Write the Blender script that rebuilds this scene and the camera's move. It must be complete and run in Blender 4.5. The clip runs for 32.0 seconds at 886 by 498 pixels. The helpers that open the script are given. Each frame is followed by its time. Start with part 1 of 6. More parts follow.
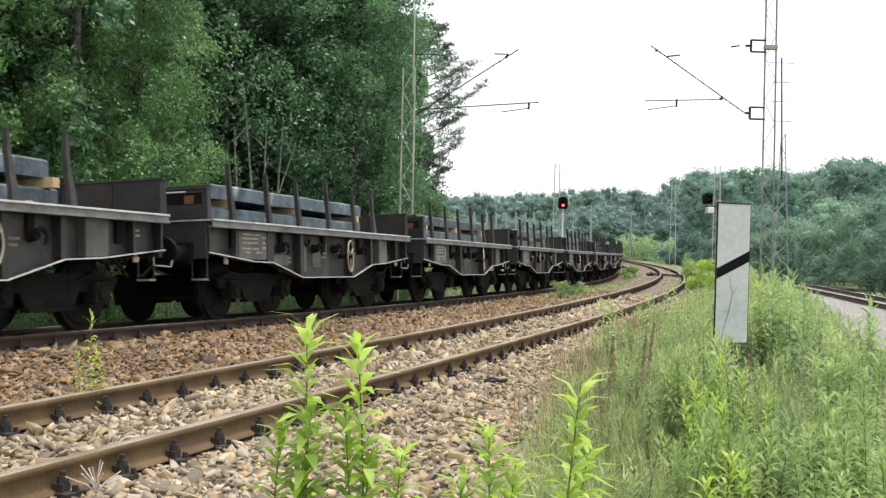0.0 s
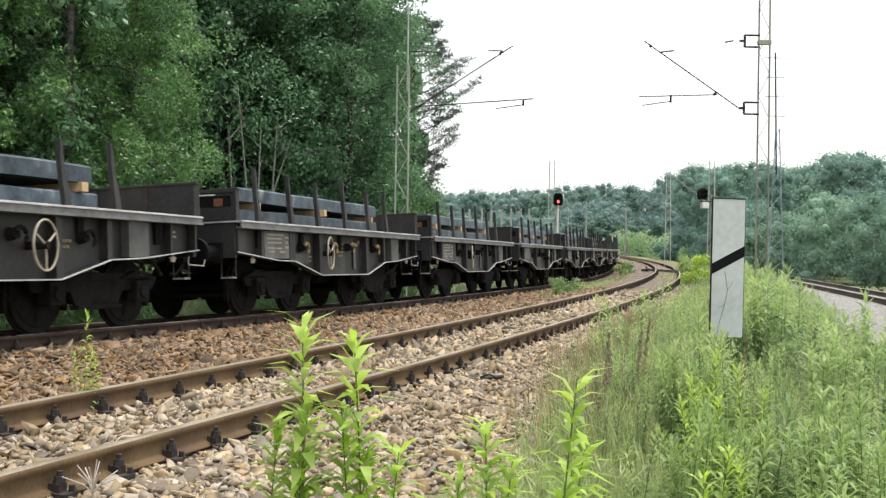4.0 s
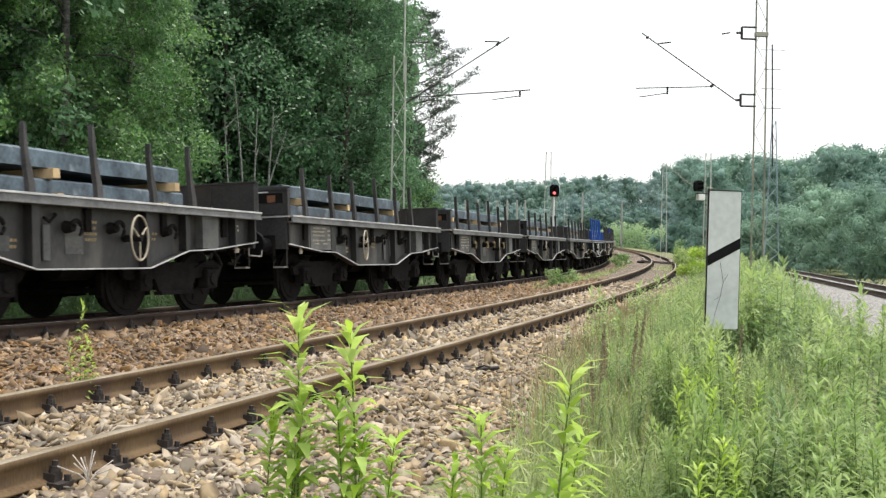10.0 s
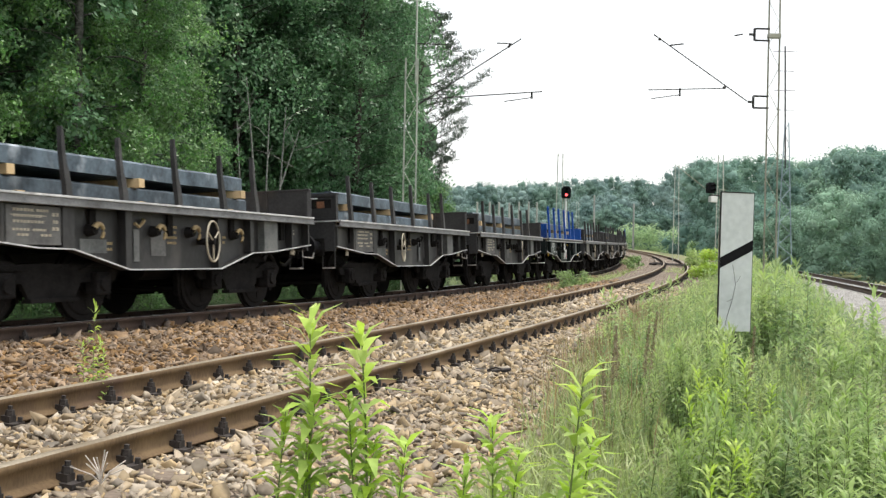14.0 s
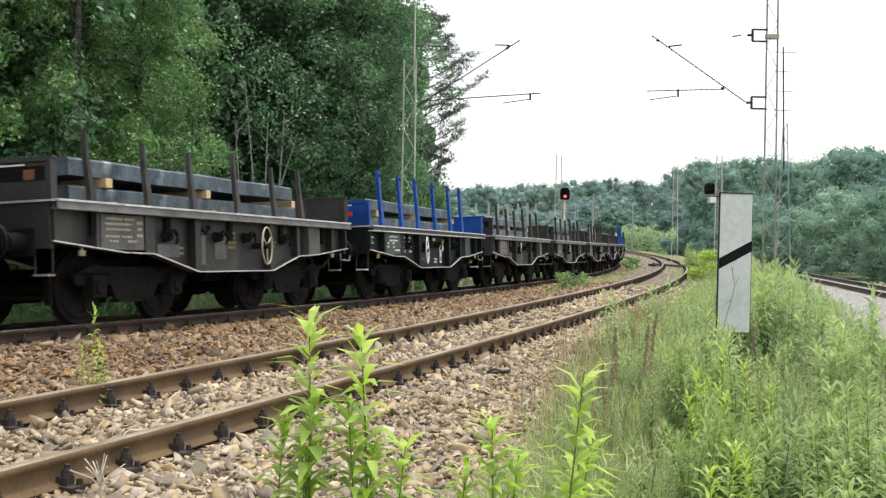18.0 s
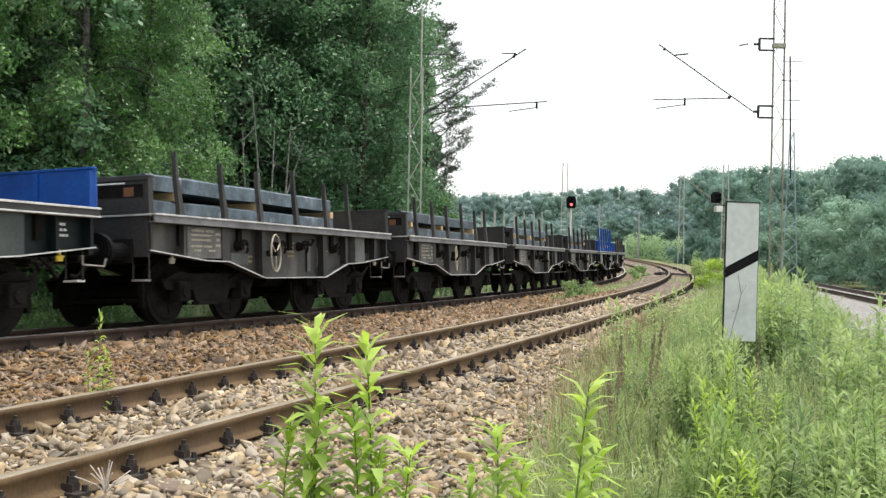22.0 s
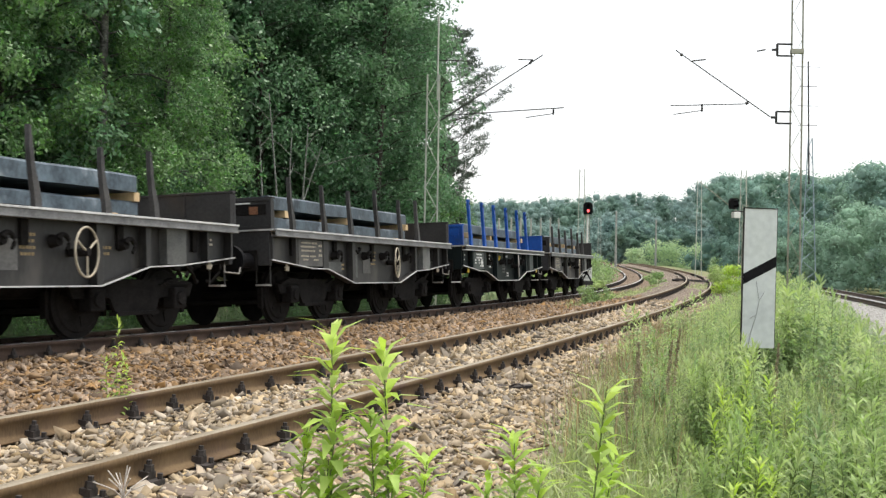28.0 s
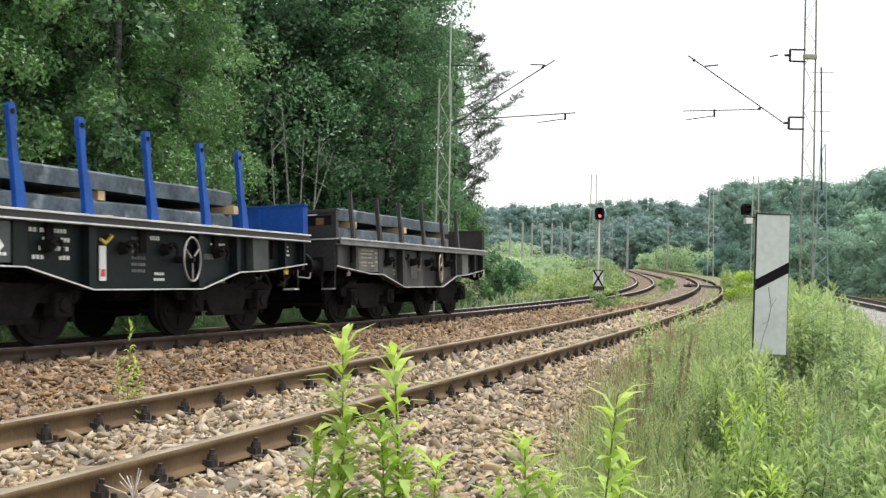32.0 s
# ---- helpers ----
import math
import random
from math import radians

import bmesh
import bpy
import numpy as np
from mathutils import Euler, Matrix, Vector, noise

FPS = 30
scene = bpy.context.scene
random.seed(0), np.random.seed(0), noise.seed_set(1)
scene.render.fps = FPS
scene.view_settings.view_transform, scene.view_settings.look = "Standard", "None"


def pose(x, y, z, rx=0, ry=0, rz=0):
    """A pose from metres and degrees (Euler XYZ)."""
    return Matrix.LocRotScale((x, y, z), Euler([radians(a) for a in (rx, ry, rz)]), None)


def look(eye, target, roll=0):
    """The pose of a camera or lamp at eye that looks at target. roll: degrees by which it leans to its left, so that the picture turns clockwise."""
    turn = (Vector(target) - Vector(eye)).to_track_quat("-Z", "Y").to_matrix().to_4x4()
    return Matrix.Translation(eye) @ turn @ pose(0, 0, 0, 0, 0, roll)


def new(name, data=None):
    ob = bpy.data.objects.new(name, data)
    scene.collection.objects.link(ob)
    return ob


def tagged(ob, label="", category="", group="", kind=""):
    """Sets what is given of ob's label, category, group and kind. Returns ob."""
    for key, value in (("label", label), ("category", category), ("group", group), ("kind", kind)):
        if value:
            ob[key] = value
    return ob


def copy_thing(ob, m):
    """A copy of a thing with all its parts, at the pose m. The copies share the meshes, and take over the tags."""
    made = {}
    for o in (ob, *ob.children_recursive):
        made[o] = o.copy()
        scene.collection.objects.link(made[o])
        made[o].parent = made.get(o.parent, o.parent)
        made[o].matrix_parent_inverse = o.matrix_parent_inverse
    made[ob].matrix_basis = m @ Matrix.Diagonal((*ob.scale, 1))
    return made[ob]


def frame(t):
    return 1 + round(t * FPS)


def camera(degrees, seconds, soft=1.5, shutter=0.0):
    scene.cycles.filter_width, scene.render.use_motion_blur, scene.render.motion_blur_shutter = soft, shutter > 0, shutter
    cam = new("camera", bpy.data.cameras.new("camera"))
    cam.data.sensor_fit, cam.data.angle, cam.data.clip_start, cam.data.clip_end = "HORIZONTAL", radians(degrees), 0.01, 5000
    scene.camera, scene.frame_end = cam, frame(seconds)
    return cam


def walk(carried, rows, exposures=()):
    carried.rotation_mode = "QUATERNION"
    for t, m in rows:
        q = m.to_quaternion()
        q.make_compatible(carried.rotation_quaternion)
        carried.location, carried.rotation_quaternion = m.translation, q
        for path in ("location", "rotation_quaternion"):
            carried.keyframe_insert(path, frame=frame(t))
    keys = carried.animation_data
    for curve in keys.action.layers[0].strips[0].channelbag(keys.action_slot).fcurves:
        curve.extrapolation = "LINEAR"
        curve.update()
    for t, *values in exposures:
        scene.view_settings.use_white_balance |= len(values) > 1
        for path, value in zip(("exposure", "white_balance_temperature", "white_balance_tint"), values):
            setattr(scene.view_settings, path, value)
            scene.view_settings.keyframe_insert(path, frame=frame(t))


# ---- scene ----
import functools

EYE = (0.0, 0.0, 1.300)

# seconds, tilt, lean and turn of the hand-held camera, which stands at one spot
PATH = [
    (0, 90.343, -1.210, -1.938),
    (0.5, 90.208, -1.167, -2.123),
    (1, 90.360, -1.014, -2.341),
    (1.5, 90.528, -1.000, -2.214),
    (2, 90.325, -1.024, -2.353),
    (2.5, 90.335, -1.033, -2.360),
    (4.5, 90.082, -0.685, -2.066),
    (5, 89.977, -0.931, -1.652),
    (5.5, 89.879, -1.075, -1.692),
    (6, 89.556, -0.788, -1.951),
    (6.5, 89.549, -0.780, -2.527),
    (7, 89.991, -0.837, -2.481),
    (7.5, 90.456, -1.071, -2.254),
    (8, 90.735, -1.024, -2.500),
    (8.5, 90.683, -1.158, -2.429),
    (9, 90.412, -1.101, -2.299),
    (9.5, 89.796, -0.968, -2.272),
    (10, 89.716, -1.011, -2.394),
    (10.5, 89.673, -0.838, -2.429),
    (11, 89.987, -0.856, -2.435),
    (11.5, 90.077, -0.878, -2.175),
    (12, 90.185, -0.825, -1.808),
    (12.5, 90.074, -0.895, -2.000),
    (13, 89.752, -0.928, -1.986),
    (13.5, 89.660, -0.924, -2.028),
    (14, 89.794, -1.094, -1.774),
    (14.5, 89.931, -0.937, -1.900),
    (16.5, 89.542, -0.829, -1.913),
    (17, 89.500, -1.007, -2.079),
    (17.5, 89.642, -0.616, -1.962),
    (18, 89.896, -0.873, -1.827),
    (18.5, 89.754, -0.778, -1.771),
    (19, 90.014, -1.123, -1.690),
    (19.5, 90.280, -1.052, -1.654),
    (20, 90.468, -0.978, -1.648),
    (20.5, 90.467, -0.989, -1.740),
    (21, 90.197, -0.803, -1.286),
    (21.5, 90.253, -0.905, -1.283),
    (22, 90.312, -1.088, -1.507),
    (22.5, 90.360, -1.119, -1.407),
    (23, 90.458, -1.054, -1.172),
    (23.5, 90.338, -0.887, -0.987),
    (24, 90.248, -0.937, -1.045),
    (24.5, 90.475, -0.929, -1.184),
    (25, 90.351, -0.918, -1.251),
    (25.5, 90.352, -0.725, -1.250),
    (27.5, 90.620, -1.188, -0.954),
    (28, 90.628, -1.106, -0.619),
    (28.5, 90.404, -1.007, -0.302),
    (29, 90.366, -0.898, -0.317),
    (29.5, 90.353, -1.139, -0.063),
    (30, 90.301, -1.149, -0.130),
    (30.5, 90.497, -1.150, -0.191),
    (31, 90.799, -1.148, -0.065),
    (31.5, 90.900, -1.105, -0.106),
    (32, 90.872, -1.310, -0.020),
]
cam = camera(44.88, 32.0, soft=1.35, shutter=0.25)
walk(cam, [(t, pose(*EYE, a, b, c)) for t, a, b, c in PATH])

# ---- light: bright overcast afternoon ----
world = bpy.data.worlds.new("overcast_sky")
scene.world = world
world.use_nodes = True
wn, wl = world.node_tree.nodes, world.node_tree.links
wn.clear()
sky = wn.new("ShaderNodeTexSky")
sky.sky_type, sky.sun_disc = "NISHITA", False
sky.sun_elevation, sky.sun_rotation = radians(73), radians(70)
sky.dust_density, sky.air_density = 4.0, 1.0
bg_sky, bg_cloud, add, out = (wn.new(k) for k in ("ShaderNodeBackground", "ShaderNodeBackground", "ShaderNodeAddShader", "ShaderNodeOutputWorld"))
bg_sky.inputs["Strength"].default_value = 0.05
bg_cloud.inputs["Color"].default_value, bg_cloud.inputs["Strength"].default_value = (1.0, 1.0, 0.98, 1), 0.82
wl.new(sky.outputs[0], bg_sky.inputs[0])
wl.new(bg_sky.outputs[0], add.inputs[0])
wl.new(bg_cloud.outputs[0], add.inputs[1])
wl.new(add.outputs[0], out.inputs[0])
sun = new("sun", bpy.data.lights.new("sun", "SUN"))
sun.data.energy, sun.data.angle, sun.data.color = 2.4, radians(16), (1.0, 0.95, 0.86)
sun.matrix_world = look((22, 8, 78), (0, 0, 0))
scene.view_settings.exposure = 0.42


# ---- the two tracks: a start, a heading, and a curvature that changes with the way along the track ----
STEP = 0.5


class Line:
    """A track's centre line, by metres along it from its start."""

    def __init__(self, x, y, head, k0, k1, k2, rise, sag, base, cant):
        self.rise, self.sag, self.base, self.cant = rise, sag, base, cant
        self.s = np.arange(-170.0, 230.0 + STEP, STEP)
        u = np.clip(self.s, -30, 170)
        turn = k0 * u + k1 * u * u / 200 + k2 * u ** 3 / 30000
        turn += (self.s - u) * (k0 + k1 * u / 100 + k2 * (u / 100) ** 2)
        self.th = head - turn
        m = (self.th[1:] + self.th[:-1]) / 2
        self.x = np.concatenate([[0], np.cumsum(np.sin(m)) * STEP])
        self.y = np.concatenate([[0], np.cumsum(np.cos(m)) * STEP])
        i = int(round(170 / STEP))
        self.x += x - self.x[i]
        self.y += y - self.y[i]

    def at(self, s, d=0.0):
        """x, y and heading at s, d metres to the right of the centre."""
        x, y, th = (np.interp(s, self.s, a) for a in (self.x, self.y, self.th))
        return x + np.cos(th) * d, y - np.sin(th) * d, th

    def z(self, s, d=0.0):
        """Height of the rail tops' plane."""
        u = np.clip(s, -25, 170)
        return self.base + self.rise * u + self.sag * u * u / 100 * (u > 0) + self.cant * (d / 1.5 - 0.5)

    def frame_at(self, s):
        x, y, th = (float(a) for a in self.at(s))
        z0, z1 = float(self.z(s - 4)), float(self.z(s + 4))
        fwd = Vector((math.sin(th), math.cos(th), (z1 - z0) / 8)).normalized()
        side = Vector((math.cos(th), -math.sin(th), self.cant / 1.5))
        up = side.cross(fwd).normalized()
        side = fwd.cross(up).normalized()
        m = Matrix((side, fwd, up)).transposed().to_4x4()
        m.translation = (x, y, float(self.z(s)))
        return m


SIDING = Line(-3.1000, 6.1979, 0.37778, 0.001695, 0.001686, -0.001473, rise=0.00133, sag=0.00431, base=0.0, cant=-0.0705)
MAIN = Line(-6.2106, 11.5769, 0.37266, 0.001915, 0.001093, -0.001122, rise=-0.00957, sag=0.01102, base=0.2353, cant=0.0718)
GAUGE = 1.5


# ---- mesh helpers ----
def mesh_of(name, verts, faces, material=None, smooth=False):
    me = bpy.data.meshes.new(name)
    me.from_pydata([tuple(v) for v in verts], [], faces)
    if material:
        me.materials.append(material)
    if smooth:
        me.shade_smooth()
    me.update()
    return me


def mesh_np(name, verts, quads, material, smooth=False):
    """A mesh from arrays: n x 3 vertices and m x k faces."""
    me = bpy.data.meshes.new(name)
    verts, quads = np.asarray(verts, np.float32), np.asarray(quads, np.int32)
    k = quads.shape[1]
    me.vertices.add(len(verts))
    me.vertices.foreach_set("co", verts.ravel())
    me.loops.add(quads.size)
    me.loops.foreach_set("vertex_index", quads.ravel())
    me.polygons.add(len(quads))
    me.polygons.foreach_set("loop_start", np.arange(0, quads.size, k, dtype=np.int32))
    me.polygons.foreach_set("loop_total", np.full(len(quads), k, np.int32))
    me.materials.append(material)
    me.update(calc_edges=True)
    if smooth:
        me.shade_smooth()
    return me


def part(name, bm, material, parent, label="", smooth=False):
    """Links a bmesh (or a mesh) as one object under a thing or a part."""
    if isinstance(bm, bmesh.types.BMesh):
        me = bpy.data.meshes.new(name)
        bm.to_mesh(me)
        bm.free()
        me.materials.append(material)
        if smooth:
            me.shade_smooth()
    else:
        me = bm
    ob = new(name, me)
    ob.parent = parent
    if label:
        tagged(ob, label)
    return ob


def box(bm, cx, cy, cz, sx, sy, sz, bevel=0.0, rot=None):
    r = bmesh.ops.create_cube(bm, size=1.0)
    m = Matrix.Translation((cx, cy, cz)) @ (rot or Matrix()) @ Matrix.Diagonal((sx, sy, sz, 1))
    bmesh.ops.transform(bm, matrix=m, verts=r["verts"])
    if bevel:
        es = list({e for v in r["verts"] for e in v.link_edges})
        bmesh.ops.bevel(bm, geom=es, offset=bevel, segments=2, affect="EDGES", profile=0.6)
    return bm


def a_box(cx, cy, cz, sx, sy, sz, bevel=0.008, rot=None):
    return box(bmesh.new(), cx, cy, cz, sx, sy, sz, bevel, rot)


def rod(bm, a, b, r0, r1=None, n=8, caps=True):
    a, b = Vector(a), Vector(b)
    m = Matrix.Translation((a + b) / 2) @ (b - a).to_track_quat("Z", "Y").to_matrix().to_4x4()
    bmesh.ops.create_cone(bm, cap_ends=caps, segments=n, radius1=r0, radius2=r0 if r1 is None else r1, depth=(b - a).length, matrix=m)
    return bm


def a_rod(a, b, r0, r1=None, n=8):
    return rod(bmesh.new(), a, b, r0, r1, n)


def pipe(points, r, n=8):
    """A bent bar along points."""
    bm = bmesh.new()
    for a, b in zip(points, points[1:]):
        rod(bm, a, b, r, n=n)
    for p in points[1:-1]:
        bmesh.ops.create_icosphere(bm, subdivisions=1, radius=r, matrix=Matrix.Translation(p))
    return bm


def ring(bm, centre, axis, radius, thick, n=24, k=6):
    q = Vector(axis).to_track_quat("Z", "Y")
    rows = []
    for i in range(n):
        a = 2 * math.pi * i / n
        row = []
        for j in range(k):
            b = 2 * math.pi * j / k
            r = radius + thick * math.cos(b)
            row.append(bm.verts.new(Vector(centre) + q @ Vector((r * math.cos(a), r * math.sin(a), thick * math.sin(b)))))
        rows.append(row)
    for i in range(n):
        for j in range(k):
            bm.faces.new((rows[i][j], rows[(i + 1) % n][j], rows[(i + 1) % n][(j + 1) % k], rows[i][(j + 1) % k]))
    return bm


def tube_arrays(points, radii, n=7):
    """A bent tapering limb as arrays."""
    vs, fs = [], []
    pts = [Vector(p) for p in points]
    for i, (p, r) in enumerate(zip(pts, radii)):
        d = (pts[min(i + 1, len(pts) - 1)] - pts[max(i - 1, 0)]).normalized()
        q = d.to_track_quat("Z", "Y")
        vs += [p + q @ Vector((r * math.cos(2 * math.pi * j / n), r * math.sin(2 * math.pi * j / n), 0)) for j in range(n)]
    for i in range(len(pts) - 1):
        for j in range(n):
            fs.append((i * n + j, i * n + (j + 1) % n, (i + 1) * n + (j + 1) % n, (i + 1) * n + j))
    return vs, fs


def prism(bm, outline, x0, x1):
    """A plate: an outline in y, z, from x0 to x1."""
    a = [bm.verts.new((x0, y, z)) for y, z in outline]
    b = [bm.verts.new((x1, y, z)) for y, z in outline]
    n = len(outline)
    bm.faces.new(a)
    bm.faces.new(b[::-1])
    for i in range(n):
        bm.faces.new((a[i], b[i], b[(i + 1) % n], a[(i + 1) % n]))
    bmesh.ops.recalc_face_normals(bm, faces=bm.faces)
    return bm


# ---- materials ----
def material(name, c0, c1, scale=3.0, rough=0.7, metal=0.0, bump=0.0, fine=40.0, vary="", amount=0.15, stain=None, stain_at=0.55, streak=1.0, through_light=0.0, gloss=0.5):
    """Two colours mixed by noise at two scales, stains of a third, fine relief."""
    m = bpy.data.materials.new(name)
    m.use_nodes = True
    n, l = m.node_tree.nodes, m.node_tree.links
    bsdf = n["Principled BSDF"]
    tc = n.new("ShaderNodeTexCoord")
    mp = n.new("ShaderNodeMapping")
    mp.inputs["Scale"].default_value = (1, 1, streak)
    l.new(tc.outputs["Object"], mp.inputs[0])
    big, small = n.new("ShaderNodeTexNoise"), n.new("ShaderNodeTexNoise")
    for t, sc, det in ((big, scale, 4), (small, fine, 6)):
        t.inputs["Scale"].default_value, t.inputs["Detail"].default_value = sc, det
        l.new(mp.outputs[0], t.inputs["Vector"])
    mix = n.new("ShaderNodeMath")
    mix.operation = "MULTIPLY_ADD"
    l.new(small.outputs[0], mix.inputs[0])
    mix.inputs[1].default_value = 0.6
    half = n.new("ShaderNodeMath")
    half.operation = "MULTIPLY"
    half.inputs[1].default_value = 0.9
    l.new(big.outputs[0], half.inputs[0])
    l.new(half.outputs[0], mix.inputs[2])
    ramp = n.new("ShaderNodeValToRGB")
    ramp.color_ramp.elements[0].position, ramp.color_ramp.elements[1].position = 0.55, 0.95
    ramp.color_ramp.elements[0].color, ramp.color_ramp.elements[1].color = (*c0, 1), (*c1, 1)
    l.new(mix.outputs[0], ramp.inputs[0])
    col = ramp.outputs[0]
    if stain:
        sn = n.new("ShaderNodeTexNoise")
        sn.inputs["Scale"].default_value, sn.inputs["Detail"].default_value = scale * 0.7, 8
        l.new(mp.outputs[0], sn.inputs["Vector"])
        sr = n.new("ShaderNodeValToRGB")
        sr.color_ramp.elements[0].position, sr.color_ramp.elements[1].position = stain_at, stain_at + 0.16
        l.new(sn.outputs[0], sr.inputs[0])
        mx = n.new("ShaderNodeMix")
        mx.data_type = "RGBA"
        l.new(sr.outputs[0], mx.inputs["Factor"])
        l.new(col, mx.inputs["A"])
        mx.inputs["B"].default_value = (*stain, 1)
        col = mx.outputs["Result"]
    if vary:
        if vary == "object":
            src = n.new("ShaderNodeObjectInfo").outputs["Random"]
        else:
            src = n.new("ShaderNodeNewGeometry").outputs["Random Per Island"]
        rng = n.new("ShaderNodeMapRange")
        rng.inputs["To Min"].default_value, rng.inputs["To Max"].default_value = 1 - amount, 1 + amount
        l.new(src, rng.inputs[0])
        hsv = n.new("ShaderNodeHueSaturation")
        l.new(col, hsv.inputs["Color"])
        l.new(rng.outputs[0], hsv.inputs["Value"])
        if vary == "island":
            r2 = n.new("ShaderNodeMapRange")
            r2.inputs["To Min"].default_value, r2.inputs["To Max"].default_value = 1 - amount * 0.7, 1 + amount * 0.7
            wob = n.new("ShaderNodeMath")
            wob.operation = "FRACT"
            mul = n.new("ShaderNodeMath")
            mul.operation = "MULTIPLY"
            mul.inputs[1].default_value = 7.31
            l.new(src, mul.inputs[0])
            l.new(mul.outputs[0], wob.inputs[0])
            l.new(wob.outputs[0], r2.inputs[0])
            l.new(r2.outputs[0], hsv.inputs["Saturation"])
        col = hsv.outputs[0]
    l.new(col, bsdf.inputs["Base Color"])
    bsdf.inputs["Roughness"].default_value, bsdf.inputs["Metallic"].default_value = rough, metal
    bsdf.inputs["Specular IOR Level"].default_value = gloss
    if bump:
        b = n.new("ShaderNodeBump")
        b.inputs["Strength"].default_value, b.inputs["Distance"].default_value = 0.6, bump
        l.new(mix.outputs[0], b.inputs["Height"])
        l.new(b.outputs[0], bsdf.inputs["Normal"])
    if through_light:
        tr = n.new("ShaderNodeBsdfTranslucent")
        l.new(col, tr.inputs["Color"])
        ms = n.new("ShaderNodeMixShader")
        ms.inputs[0].default_value = through_light
        l.new(bsdf.outputs[0], ms.inputs[1])
        l.new(tr.outputs[0], ms.inputs[2])
        l.new(ms.outputs[0], n["Material Output"].inputs[0])
    return m


def lamp_glow(name, colour, strength):
    m = bpy.data.materials.new(name)
    m.use_nodes = True
    b = m.node_tree.nodes["Principled BSDF"]
    b.inputs["Base Color"].default_value = (*colour, 1)
    b.inputs["Emission Color"].default_value, b.inputs["Emission Strength"].default_value = (*colour, 1), strength
    return m


M_STONE = material("pale_ballast_stone", (0.238, 0.183, 0.122), (0.39, 0.32, 0.225), 2.5, 0.9, bump=0.001, fine=22, vary="island", amount=0.50)
M_STONE_RUST = material("rusty_ballast_stone", (0.161, 0.104, 0.0602), (0.28, 0.198, 0.122), 2.5, 0.9, bump=0.001, fine=22, vary="island", amount=0.5)
M_RAIL = material("rusty_rail_side", (0.0912, 0.0549, 0.0254), (0.182, 0.12, 0.0601), 2, 0.85, bump=0.002, fine=50, stain=(0.10, 0.06, 0.04), streak=0.4)
# On the main track this dark colour holds both soot and train shadow.
M_RAIL_DARK = material("dark_rail_side", (0.034, 0.021, 0.015), (0.088, 0.054, 0.036), 2, 0.85, bump=0.002, fine=50)
M_RAIL_TOP = material("worn_rail_head", (0.187, 0.149, 0.102), (0.34, 0.297, 0.23), 1.2, 0.6, metal=0.3, bump=0.0008, fine=40)
M_RAIL_SHINE = material("polished_rail_head", (0.45, 0.45, 0.45), (0.6, 0.6, 0.6), 1.5, 0.3, metal=0.9, fine=60)
M_TIE = material("weathered_sleeper", (0.10, 0.075, 0.055), (0.24, 0.19, 0.15), 3, 0.9, bump=0.004, fine=30, streak=1)
M_FAST = material("oily_iron_fastener", (0.012, 0.010, 0.010), (0.05, 0.04, 0.035), 20, 0.7, bump=0.002, fine=90)
M_GREY = material("grimy_grey_brown_paint", (0.0085, 0.0082, 0.0086), (0.033, 0.0312, 0.0308), 2.0, 0.55, bump=0.0015, fine=22, vary="object", amount=0.30, stain=(0.092, 0.084, 0.076), stain_at=0.59, streak=0.45)
M_EDGE = material("worn_grey_deck_edge", (0.080, 0.082, 0.085), (0.20, 0.202, 0.206), 2.2, 0.6, bump=0.001, fine=30, stain=(0.045, 0.037, 0.033), stain_at=0.58)
# Light caught along the wagon's edges is put into this pale colour.
M_LIP = material("lit_bright_steel_edge", (0.38, 0.385, 0.39), (0.72, 0.72, 0.71), 3.0, 0.45, metal=0.15, fine=30, stain=(0.16, 0.15, 0.14), stain_at=0.63)
M_FIELD = material("greyed_green_label_field", (0.026, 0.036, 0.036), (0.062, 0.076, 0.074), 2.5, 0.6, fine=24)
M_RUST = material("orange_rust", (0.10, 0.042, 0.022), (0.24, 0.11, 0.055), 5, 0.9, fine=40)
# The same edge light as colour, a little duller, for the grey wagons.
M_PALE_LIP = material("lit_pale_steel_edge", (0.33, 0.335, 0.34), (0.66, 0.66, 0.66), 3.0, 0.5, metal=0.1, fine=30, stain=(0.10, 0.09, 0.085), stain_at=0.60)
M_FLANGE = material("rubbed_flange", (0.16, 0.15, 0.14), (0.36, 0.34, 0.32), 2.5, 0.6, fine=30)
M_PANEL = material("faded_grey_label_field", (0.0629, 0.067, 0.0655), (0.141, 0.144, 0.139), 3, 0.7, fine=30, vary="object", amount=0.3, stain=(0.06, 0.055, 0.05), stain_at=0.58)
M_STAKE = material("dark_grey_rusty_stake", (0.017, 0.0165, 0.017), (0.050, 0.0480, 0.0480), 3, 0.65, bump=0.002, fine=30, vary="object", amount=0.4, stain=(0.085, 0.055, 0.040), stain_at=0.64)
M_BROWN = material("sooty_grey_end_wall", (0.0150, 0.0148, 0.0160), (0.038, 0.0370, 0.0385), 1.5, 0.7, bump=0.0015, fine=24, vary="object", amount=0.3, stain=(0.055, 0.042, 0.034), stain_at=0.64)
M_BLUE = material("bright_blue_paint", (0.0015, 0.040, 0.225), (0.0045, 0.078, 0.375), 1.8, 0.5, fine=25, stain=(0.012, 0.03, 0.11), stain_at=0.63, gloss=0.35)
M_GREENBLACK = material("fresh_dark_green_paint", (0.0045, 0.0080, 0.0088), (0.0105, 0.0165, 0.0172), 1.5, 0.5, fine=20, stain=(0.028, 0.028, 0.026), stain_at=0.66, gloss=0.18)
